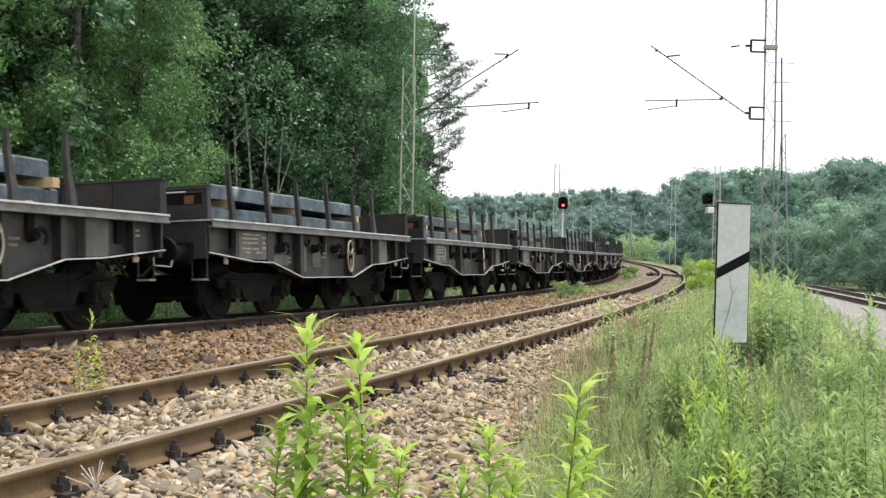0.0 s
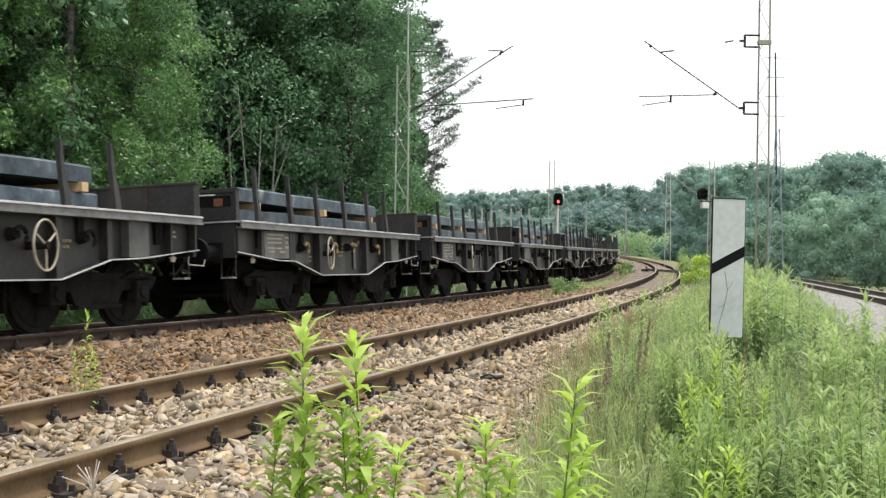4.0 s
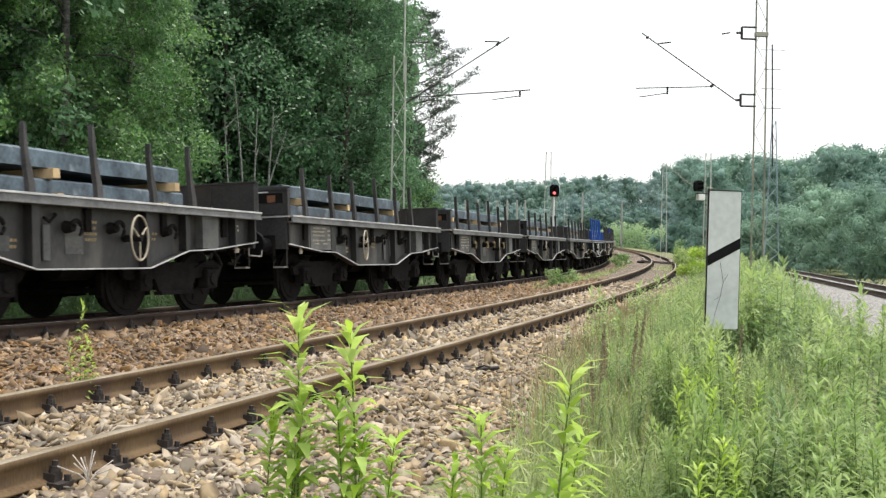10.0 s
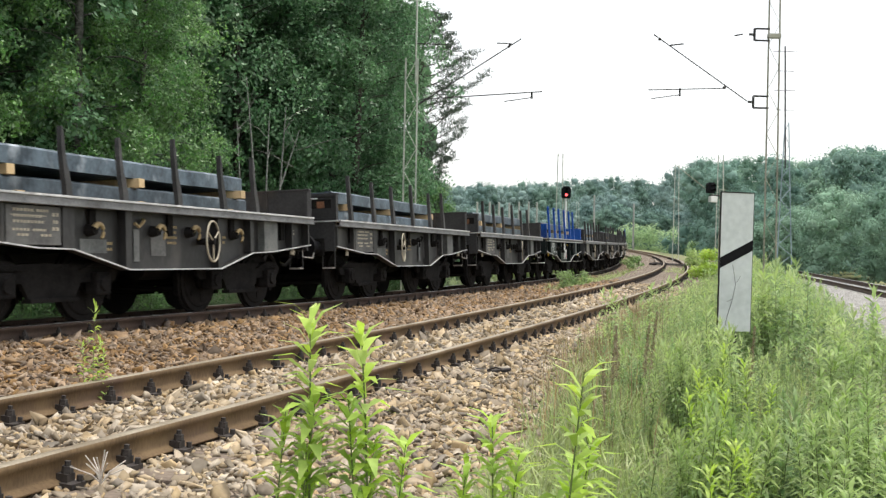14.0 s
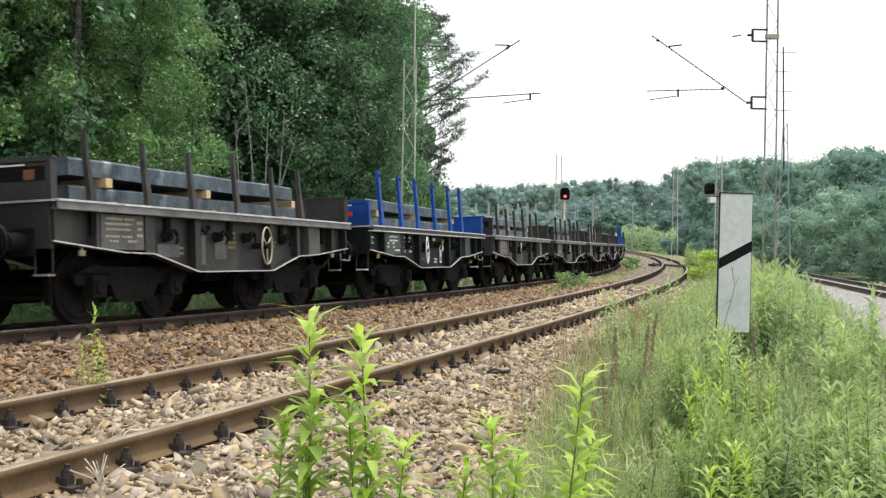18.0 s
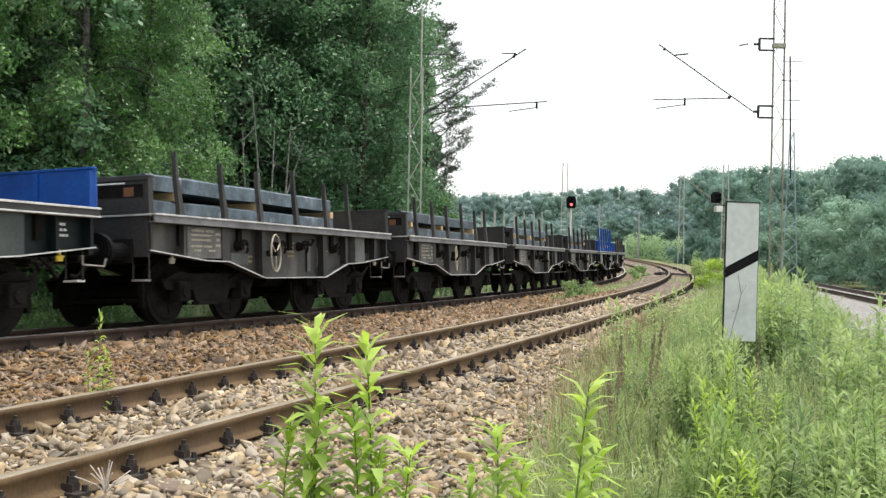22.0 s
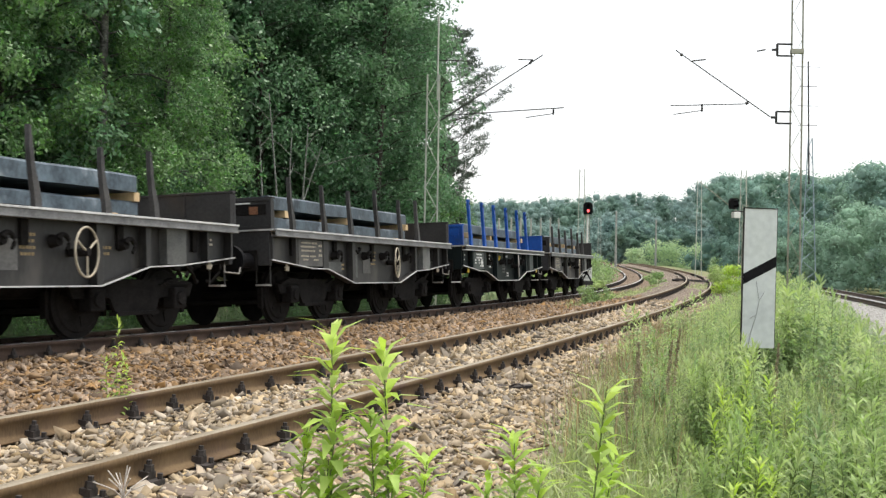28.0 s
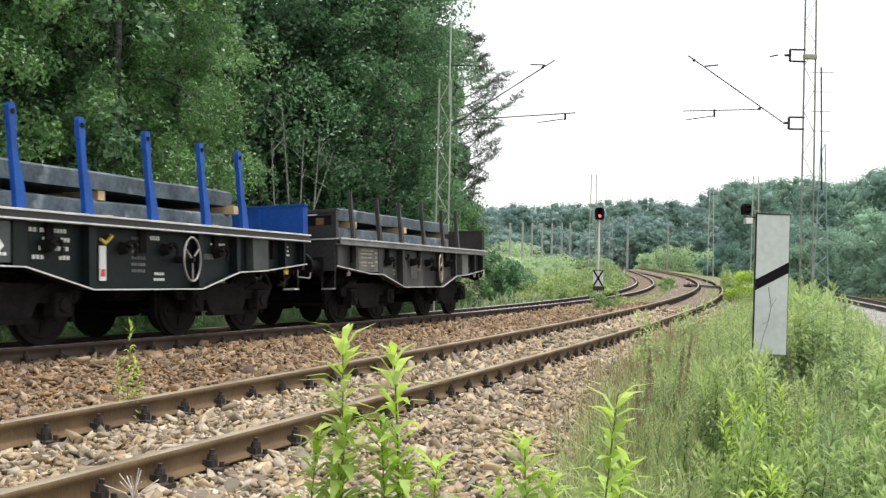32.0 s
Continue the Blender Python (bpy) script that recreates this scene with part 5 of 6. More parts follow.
def tree_kind(seed, tall, spread, low, count, leaf, droop, bark, leaf_mat, clump=0.75):
    """Trunk, limbs and a crown of leaf clumps on drooping twigs. Returns the two meshes."""
    r = np.random.default_rng(seed)
    vs, fs = [], []

    def limb(p, rad, n=6):
        a, b = tube_arrays(p, rad, n)
        k = len(vs)
        vs.extend(a)
        fs.extend([tuple(k + i for i in f) for f in b])

    bend = r.normal(size=2) * 0.35
    trunk = [Vector((bend[0] * math.sin(h * 2), bend[1] * math.sin(h * 1.6), tall * h)) for h in np.linspace(0, 0.96, 9)]
    limb(trunk, [0.02 + (0.09 + tall * 0.004) * (1 - h) ** 0.8 for h in np.linspace(0, 0.96, 9)], 8)
    tips = []
    nb = int(tall * 3.4)
    for i in range(nb):
        h = low + (0.95 - low) * (i + r.uniform(0, 0.8)) / nb
        base = trunk[0].lerp(trunk[-1], 0)
        j = h / 0.96 * 8
        base = trunk[int(min(j, 7))].lerp(trunk[int(min(j, 7)) + 1], j - int(min(j, 7)))
        az = i * 2.4 + r.uniform(-0.5, 0.5)
        prof = math.sin(min(1, max(0.02, (h - low * 0.55) / (1 - low * 0.55))) ** 0.75 * math.pi) ** 0.6
        ln = spread * (0.30 + 0.75 * prof) * r.uniform(0.7, 1.15)
        out = Vector((math.cos(az), math.sin(az), 0))
        pts = [base + out * ln * u + Vector((0, 0, ln * (0.55 * u - droop * u * u))) for u in (0, 0.3, 0.6, 0.85, 1.0)]
        limb(pts, [0.03, 0.022, 0.015, 0.009, 0.005], 4)
        for u in (0.35, 0.5, 0.65, 0.78, 0.9, 1.0):
            p = pts[0].lerp(pts[-1], u)
            k = min(3, int(u * 3.99))
            p = pts[k].lerp(pts[k + 1], u * 4 - k if u < 1 else 1.0)
            for _ in range(2):
                tips.append((*(p + Vector(r.normal(size=3) * 0.28 * spread / 2.5)), u))
    tips = np.array(tips)
    w = 0.35 + tips[:, 3]
    nc = max(60, count // 75)
    cl = tips[r.choice(len(tips), nc, p=w / w.sum()), :3] + r.normal(size=(nc, 3)) * 0.2
    rad = clump * r.uniform(0.45, 1.0, (nc, 1)) * np.array([1.0, 1.0, 0.72 + 0.5 * droop])
    pick = r.integers(0, nc, count)
    u = r.normal(size=(count, 3)) + np.array([0, 0, 0.35])
    u /= np.linalg.norm(u, axis=1)[:, None]
    c = cl[pick] + u * rad[pick] * r.uniform(0.35, 1.06, (count, 1)) ** 0.6
    keep = c[:, 2] > tall * low * 0.3
    lv, lf = leaves(c[keep], u[keep] + np.array([0, 0, 0.5]), leaf, r, 1.0)
    return mesh_of("trunk", vs, fs, bark, True), mesh_np("crown", lv, lf, leaf_mat)


def plant_tree(name, kind, x, y, label, category="tree", group="", turn=0, scale=1.0, dz=0.0):
    tr = tagged(new(name), label, category, group)
    tr.matrix_world = Matrix.Translation((x, y, float(lie(x, y)[0]) - 0.1 + dz)) @ pose(0, 0, 0, 0, 0, turn) @ Matrix.Diagonal((scale, scale, scale, 1))
    part("trunk", kind[0], None, tr)
    part("crown", kind[1], None, tr)
    return tr


BIRCHES = [tree_kind(21 + i, 17 + i, 3.1, 0.05, 56000, 0.066, 0.62, M_BIRCH, M_LEAF, 0.62) for i in range(3)]
ALDERS = [tree_kind(41 + i, 18 + i, 3.4, 0.04, 46000, 0.080, 0.38, M_BARK, M_LEAF_DARK, 0.80) for i in range(3)]
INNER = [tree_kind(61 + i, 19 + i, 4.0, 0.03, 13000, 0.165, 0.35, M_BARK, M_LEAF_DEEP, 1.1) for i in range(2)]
tr_ = random.Random(5)


def wood_at(s, d):
    x, y, _ = MAIN.at(s, d)
    return float(x), float(y)


# trees stand along the main track's far side and end where the view opens
ROW = [(2, -7.6, 0, "a", 1.0), (6.0, -9.0, 1, "a", 1.05), (7.9, -7.9, 2, "b", 0.95), (12.6, -10.0, 0, "a", 1.08), (14.6, -8.0, 2, "b", 0.88), (16.2, -7.4, 0, "b", 0.72), (19.5, -12.2, 1, "a", 1.05),
       (30.4, -11.5, 2, "a", 1.08), (32.8, -7.6, 0, "a", 0.98), (34.6, -9.0, 1, "a", 1.06), (37.8, -10.4, 2, "a", 1.0), (-2, -8.2, 2, "b", 1.0), (-6, -8, 0, "b", 1.0)]
for i, (s, d, k, w, size) in enumerate(ROW):
    x, y = wood_at(s, d)
    if w == "b":
        plant_tree("birch_tree", BIRCHES[k], x, y, "leafy birch with drooping light green twigs", group="trees beside the line", turn=i * 67, scale=size)
    else:
        plant_tree("alder_tree", ALDERS[k], x, y, "dense dark green alder beside the line", group="trees beside the line", turn=i * 67, scale=size)
for i in range(30):
    s, d = -6 + (i % 15) * 2.75 + tr_.uniform(-0.8, 0.8), (-12.5 if i < 15 else -18) - tr_.uniform(0, 3)
    x, y = wood_at(s, d)
    plant_tree("alder_tree", INNER[i % 2], x, y, "dark green tree deeper in the wood", group="trees in the wood", turn=i * 101, scale=tr_.uniform(0.95, 1.2))


def bare_stems(x, y):
    """Several thin pale stems from one root, almost leafless below."""
    r = np.random.default_rng(3)
    z = float(lie(x, y)[0]) - 0.1
    tr = tagged(new("birch_tree"), "slender pale birch stems in the shade of the wood", "tree", "trees beside the line")
    tr.location = (x, y, z)
    tops = []
    for i in range(5):
        a = i * 1.25 + 0.4
        o = Vector((math.cos(a), math.sin(a), 0))
        h = r.uniform(6.2, 8.2)
        pts = [o * 0.15, o * 0.5 + Vector((0, 0, h * 0.3)), o * 0.9 + Vector((r.normal() * 0.2, 0, h * 0.6)), o * 1.2 + Vector((0, 0, h))]
        v, f = tube_arrays(pts, [0.07, 0.05, 0.038, 0.016], 7)
        part("stem", mesh_of("stem", v, f, M_BIRCH_PALE, True), None, tr)
        tops.append(pts[-1])
        for q in range(3):
            u = r.uniform(0.5, 0.95)
            p = pts[1].lerp(pts[-1], u)
            e = p + Vector((r.normal() * 0.7, r.normal() * 0.7, 0.6))
            v, f = tube_arrays([p, p.lerp(e, 0.5) + Vector((0, 0, 0.1)), e], [0.015, 0.010, 0.005], 5)
            part("twig", mesh_of("twig", v, f, M_BIRCH_PALE, True), None, tr)
            tops.append(e)
    tops = np.array([tuple(p) for p in tops])
    c = tops[r.integers(0, len(tops), 900)] + r.normal(size=(900, 3)) * np.array([0.6, 0.6, 0.7]) + np.array([0, 0, 0.8])
    lv, lf = leaves(c, c * 0, 0.08, r)
    part("crown", mesh_np("crown", lv, lf, M_LEAF_DARK), None, tr)


bare_stems(*wood_at(26.4, -8.4))


def pine_kind(seed, tall):
    """An airy pine: bare upswept branches that carry small needle tufts."""
    r = np.random.default_rng(seed)
    vs, fs, cs = [], [], []

    def limb(p, rad, n=6):
        a, b = tube_arrays(p, rad, n)
        k = len(vs)
        vs.extend(a)
        fs.extend([tuple(k + i for i in f) for f in b])

    limb([(0, 0, 0), (0.1, 0, tall * 0.4), (0, 0.1, tall * 0.75), (0.05, 0, tall)], [0.2, 0.15, 0.09, 0.02], 8)
    for i in range(56):
        h = tall * (0.26 + 0.72 * i / 56)
        az = i * 2.4 + r.uniform(-0.4, 0.4)
        ln = float(np.interp(h / tall, [0.2, 0.36, 0.48, 0.60, 0.72, 0.86, 1.0], [0.8, 1.1, 1.9, 3.0, 2.9, 1.5, 0.4])) * r.uniform(0.65, 1.12)
        o = Vector((math.cos(az), math.sin(az), 0))
        pts = [Vector((0, 0, h)) + o * ln * u + Vector((0, 0, ln * (0.16 * u + 0.36 * u * u))) for u in (0, 0.35, 0.7, 1)]
        limb(pts, [0.042, 0.028, 0.017, 0.007], 5)
        for u in np.linspace(0.38, 1, 8):
            k = min(2, int(u * 2.999))
            p = pts[k].lerp(pts[k + 1], u * 3 - k if u < 1 else 1)
            side = Vector((-o.y, o.x, 0.0))
            for sd in (-1, 1):
                e = p + side * sd * r.uniform(0.15, 0.62) * (1.15 - u * 0.6) + o * 0.22 + Vector((0, 0, r.uniform(0.08, 0.3)))
                limb([p, p.lerp(e, 0.6), e], [0.011, 0.008, 0.004], 4)
                cs.append(np.array(e) + r.normal(size=(26, 3)) * np.array([0.12, 0.12, 0.055]))
    c = np.concatenate(cs)
    n = len(c)
    a = r.normal(size=(n, 3)) + np.array([0, 0, 0.8])
    a /= np.linalg.norm(a, axis=1)[:, None]
    b = np.cross(a, r.normal(size=(n, 3)))
    b /= np.linalg.norm(b, axis=1)[:, None]
    v = np.stack([c - b * 0.018, c + b * 0.018, c + a * 0.14 + b * 0.009, c + a * 0.14 - b * 0.009], 1)
    return mesh_of("trunk", vs, fs, M_BARK, True), mesh_np("crown", v.reshape(-1, 3), np.arange(n * 4).reshape(-1, 4), M_NEEDLE)


PINE = pine_kind(9, 13.8)
YOUNG = tree_kind(77, 7.0, 1.5, 0.03, 16000, 0.062, 0.45, M_BARK, M_LEAF, 0.45)
x, y = wood_at(37.2, -8.7)
plant_tree("alder_tree", ALDERS[1], x, y, "dense dark green alder beside the line", group="trees beside the line", turn=310, scale=0.93)
x, y = wood_at(41.0, -6.9)
plant_tree("pine_tree", PINE, x, y, "open-crowned pine at the edge of the wood", group="trees beside the line", turn=40)
x, y = wood_at(38.0, -6.5)
plant_tree("young_tree", YOUNG, x, y, "young light green tree at the edge of the wood", group="trees beside the line", turn=200, scale=0.92)
x, y = wood_at(40.4, -6.5)
plant_tree("young_tree", YOUNG, x, y, "slim young green tree at the edge of the wood", group="trees beside the line", turn=20, scale=0.80)
x, y = wood_at(25.0, -6.9)
plant_tree("young_tree", YOUNG, x, y, "low dark green sapling before the birch stems", group="trees beside the line", turn=70, scale=0.55)
x, y = wood_at(35.6, -6.6)
plant_tree("young_tree", YOUNG, x, y, "young light green tree at the edge of the wood", group="trees beside the line", turn=110, scale=0.85)


# ---- far woods: crowns heaped from leaf clumps, joined ----
def lump(k):
    """A lumpy little sphere of foliage, as arrays."""
    bm = bmesh.new()
    bmesh.ops.create_icosphere(bm, subdivisions=2, radius=1.0)
    for v in bm.verts:
        v.co *= 0.86 + 0.45 * noise.noise(v.co * 1.9 + Vector((k * 3.1, 0, 0)))
    v = np.array([q.co[:] for q in bm.verts])
    f = np.array([[q.index for q in g.verts] for g in bm.faces])
    bm.free()
    return v, f


LUMPS = [lump(k) for k in range(5)]


def far_wood(name, spots, per, leaf, mat, label, category="woodland", lobe_count=34, swell=1.0, core=0.0):
    """Crowns heaped from lumps of foliage under a skin of small leaves, joined."""
    r = np.random.default_rng(len(spots) + per)
    vs, cv, cf, n0 = [], [], [], 0
    for x, y, z, w, h in spots:
        lobes = r.uniform(-1, 1, (lobe_count, 3)) * np.array([w * 0.40, w * 0.40, h * 0.36]) + np.array([0, 0, h * 0.44])
        lobes[:, :2] *= (1.25 - 0.75 * lobes[:, 2:3] / h)
        lobes = np.concatenate([lobes, [[0, 0, h * 0.84]]])
        size = np.array([w * 0.19, w * 0.19, min(h * 0.13, w * 0.17)]) * r.uniform(0.7, 1.15, (len(lobes), 1)) * swell
        pk = r.integers(0, len(lobes), per)
        u = r.normal(size=(per, 3))
        u /= np.linalg.norm(u, axis=1)[:, None]
        c = lobes[pk] + u * size[pk] * r.uniform(0.55, 1.12, (per, 1)) + np.array([x, y, z])
        v, _ = leaves(c, u + np.array([0, 0, 0.2]), leaf, r, 1.6)
        vs.append(v)
        for p, q in zip(lobes, size) if core else ():
            lv, lf = LUMPS[r.integers(0, 5)]
            a = r.uniform(0, 6.28)
            turn = np.array([[math.cos(a), -math.sin(a), 0], [math.sin(a), math.cos(a), 0], [0, 0, 1]])
            cv.append(lv @ turn.T * q * core + p + np.array([x, y, z]))
            cf.append(lf + n0)
            n0 += len(lv)
    v = np.concatenate(cv + vs)
    quads = np.arange(n0, len(v)).reshape(-1, 4)
    tris = np.concatenate(cf + [quads[:, [0, 1, 2]], quads[:, [0, 2, 3]]])
    me = mesh_np(name, v, tris, mat, smooth=True)
    return tagged(new(name, me), label, category, kind="stuff")


fr = random.Random(8)
spots = []
for i in range(40):
    x, y = wood_at(-8 + (i % 20) * 2.5 + fr.uniform(-0.8, 0.8), (-20.0 if i < 20 else -25.0) - fr.uniform(0, 3))
    spots.append((x, y, float(lie(x, y)[0]) - 0.3, fr.uniform(6.5, 8.5), fr.uniform(19, 22)))
for x, y in ((-13, 63), (-10.5, 66), (-8, 63), (-5.6, 66), (-3.8, 64), (-1.9, 67), (-16, 60)):
    spots.append((x, y, float(lie(x, y)[0]) - 0.3, 7.0, 20.0))
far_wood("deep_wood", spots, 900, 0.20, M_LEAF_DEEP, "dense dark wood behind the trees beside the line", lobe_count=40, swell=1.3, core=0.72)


def skyline(az):
    """How high the far treetops stand, as a slope, by the way one looks."""
    return float(np.interp(az, [-5, 2.4, 4.5, 7.6, 9.4, 11.7, 12.8, 13.3, 13.8, 14.9, 17.2, 19.3, 20.6, 22.2, 26, 34], [0.055, 0.0565, 0.062, 0.063, 0.067, 0.069, 0.064, 0.064, 0.076, 0.083, 0.0915, 0.087, 0.087, 0.0955, 0.10, 0.105]))


# the far wood in three tints of crowns, its edge even at the top, lower trees before it
bands = ([], [], [])
for i in range(105):
    az = -4 + 21 * (i + fr.random()) / 105
    dist = fr.uniform(225, 300)
    bands[i % 3].append((dist * math.sin(radians(az)), dist * math.cos(radians(az)), 0.8, fr.uniform(7, 11), (dist * skyline(az) + 0.5) / 0.94 * fr.uniform(0.93, 1.05)))
for i in range(45):
    az, dist = fr.uniform(-4, 16.5), fr.uniform(185, 215)
    bands[(i * 2) % 3].append((dist * math.sin(radians(az)), dist * math.cos(radians(az)), 1.0, fr.uniform(6, 9), dist * skyline(az) * fr.uniform(0.45, 0.72)))
for az, dist in ((9.3, 212), (10.0, 218), (10.7, 214), (11.4, 220)):
    bands[0].append((dist * math.sin(radians(az)), dist * math.cos(radians(az)), 0.8, 9.0, dist * 0.057))
for trees, mat, label in zip(bands, (M_FAR, M_FAR_PALE, M_FAR_MID), ("distant green wood, haze in its colour, behind the curving tracks", "distant pale crowns with haze in their colour", "distant darker crowns with haze in their colour")):
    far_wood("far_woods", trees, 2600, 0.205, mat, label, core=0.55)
bands = ([], [])
for i in range(60):
    az = 15.0 + 21 * (i + fr.random()) / 60
    dist = fr.uniform(125, 178)
    bands[i % 2].append((dist * math.sin(radians(az)), dist * math.cos(radians(az)), -0.5, fr.uniform(6, 9), (dist * skyline(az) + 1.8) / 0.94 * fr.uniform(0.94, 1.05)))
for i in range(24):
    az, dist = fr.uniform(17.5, 36), fr.uniform(105, 120)
    bands[i % 2].append((dist * math.sin(radians(az)), dist * math.cos(radians(az)), -0.8, fr.uniform(5, 8), (dist * skyline(az) + 1.9) * fr.uniform(0.50, 0.78)))
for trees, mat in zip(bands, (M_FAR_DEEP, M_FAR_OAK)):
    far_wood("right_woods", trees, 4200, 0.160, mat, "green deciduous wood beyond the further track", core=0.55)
spots = []
for az, dist, w, h in ((18.6, 92, 5, 5.0), (20, 90, 5.5, 6.2), (22, 86, 6, 7.6), (24, 82, 6, 7.6), (26, 80, 6, 7.5), (28, 78, 6, 7), (30, 76, 6, 8), (33, 74, 6, 8)):
    a = radians(az)
    spots.append((dist * math.sin(a), dist * math.cos(a), -0.9, w, h))
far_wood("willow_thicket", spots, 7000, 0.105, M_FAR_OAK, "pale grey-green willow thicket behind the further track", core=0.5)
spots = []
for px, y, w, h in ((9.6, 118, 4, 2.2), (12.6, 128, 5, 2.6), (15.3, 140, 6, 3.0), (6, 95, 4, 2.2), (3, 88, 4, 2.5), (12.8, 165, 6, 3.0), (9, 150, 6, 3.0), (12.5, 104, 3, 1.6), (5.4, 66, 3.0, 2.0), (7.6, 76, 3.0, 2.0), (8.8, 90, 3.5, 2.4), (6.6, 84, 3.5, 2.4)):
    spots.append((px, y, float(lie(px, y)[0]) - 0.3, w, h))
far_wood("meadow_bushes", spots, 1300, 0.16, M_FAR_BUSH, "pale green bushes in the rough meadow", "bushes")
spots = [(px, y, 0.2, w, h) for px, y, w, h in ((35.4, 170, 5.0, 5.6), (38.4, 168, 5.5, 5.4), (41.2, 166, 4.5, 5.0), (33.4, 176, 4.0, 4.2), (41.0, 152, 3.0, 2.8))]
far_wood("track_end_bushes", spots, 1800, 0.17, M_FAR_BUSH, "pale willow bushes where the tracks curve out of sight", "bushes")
spots = [(px, y, float(lie(px, y)[0]) - 0.2, w, h) for px, y, w, h in ((3.4, 57.5, 2.4, 3.2), (4.2, 60, 2.6, 2.6), (2.6, 55.0, 1.8, 3.6))]
far_wood("edge_bushes", spots, 2600, 0.09, M_LEAF_DARK, "dark green shrubs at the end of the wood", "bushes")


# ---- herbs, grass ----
def herb(seed, tall, n_leaf, leaf_len, bend=0.12, thick=0.006, slim=0.105, plain=False, crest=0.75, lift=0.38):
    """A goldenrod shoot: narrow arching leaves set round a stem. Arrays of leaf quads and stem quads."""
    r = np.random.default_rng(seed)
    lv, sv = [], []
    bx, by = r.normal(size=2) * bend * tall * 0.5

    def mid(h):
        return np.array([bx * h * h, by * h * h, tall * h])

    k = 2 if plain else 6
    for i in range(k):
        a, b = mid(i / k), mid((i + 1) / k)
        ra, rb = thick * (1.1 - i / k * 0.8), thick * (1.1 - (i + 1) / k * 0.8)
        for q in range(1 if plain else 3):
            t0, t1 = 2.094 * q, 2.094 * (q + 1)
            u0, u1 = np.array([math.cos(t0), math.sin(t0), 0]), np.array([math.cos(t1), math.sin(t1), 0])
            sv.append([a + u0 * ra, a + u1 * ra, b + u1 * rb, b + u0 * rb])
    for i in range(n_leaf):
        h = 0.10 + 0.9 * (i / n_leaf) ** 0.85
        az = i * 2.4 + r.uniform(-0.4, 0.4)
        top = float(smooth(0.78, 1.0, h))
        ln = leaf_len * (0.62 + 0.55 * math.sin(min(1, h * 1.02) * math.pi) ** 0.8 + 0.22 * top) * r.uniform(0.75, 1.2)
        rise = lift + crest * top + r.uniform(-0.25, 0.25)
        o = np.array([math.cos(az), math.sin(az), 0])
        sd = np.array([-o[1], o[0], 0])
        p0 = mid(min(h, 1.0))
        p1 = p0 + (o * math.cos(rise) + np.array([0, 0, math.sin(rise)])) * ln * 0.5
        rise2 = rise - 0.8 * (1 - top * crest / 0.75)
        p2 = p1 + (o * math.cos(rise2) + np.array([0, 0, math.sin(rise2)])) * ln * 0.5
        w = ln * slim
        up = np.array([0, 0, w * 0.35])
        if plain:
            lv.append([p0, p1 + sd * w * 1.2, p2, p1 - sd * w * 1.2])
            continue
        lv.append([p0 - sd * w * 0.35, p0 + sd * w * 0.35, p1 + sd * w + up, p1 - sd * w + up])
        lv.append([p1 - sd * w + up, p1 + sd * w + up, p2 + sd * w * 0.12, p2 - sd * w * 0.12])
    return np.array(lv).reshape(-1, 3), np.array(sv).reshape(-1, 3)


HERBS = [herb(100 + i, 1.0, 84, 0.112, slim=0.095) for i in range(5)]
SPARSE = [herb(120 + i, 1.0, 46, 0.135, slim=0.12, plain=True) for i in range(5)]


def herb_field(name, places, low, tip, label, category="weeds"):
    """places: x, y, height, turn, kind. The lower leaves take the colour low, the upper ones tip."""
    lo, hi, sv = [], [], []
    zs = lie([p[0] for p in places], [p[1] for p in places])
    for (x, y, h, a, k), z in zip(places, zs):
        L, S = (HERBS if y < 10.5 else SPARSE)[k % 5]
        c, s = math.cos(a), math.sin(a)
        R = np.array([[c, -s, 0], [s, c, 0], [0, 0, 1]]) * h
        o = np.array([x, y, z - 0.03])
        L = L @ R.T + o
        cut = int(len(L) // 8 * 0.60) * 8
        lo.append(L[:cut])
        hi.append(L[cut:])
        sv.append(S @ R.T + o)
    n0, n1 = sum(len(v) for v in lo) // 4, sum(len(v) for v in hi) // 4
    v = np.concatenate(lo + hi + sv)
    me = mesh_np(name, v, np.arange(len(v)).reshape(-1, 4), low)
    me.materials.append(M_STEM)
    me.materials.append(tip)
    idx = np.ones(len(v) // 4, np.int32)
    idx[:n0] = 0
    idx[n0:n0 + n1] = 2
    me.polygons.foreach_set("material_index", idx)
    return tagged(new(name, me), label, category, kind="stuff")


hr = random.Random(17)


def edge_of_weeds(s):
    """How near to the siding's centre the weeds come."""
    return float(np.interp(s, [-3, 2.5, 9, 16, 24, 32, 60], [4.2, 3.3, 2.2, 1.65, 1.4, 1.75, 1.9]))


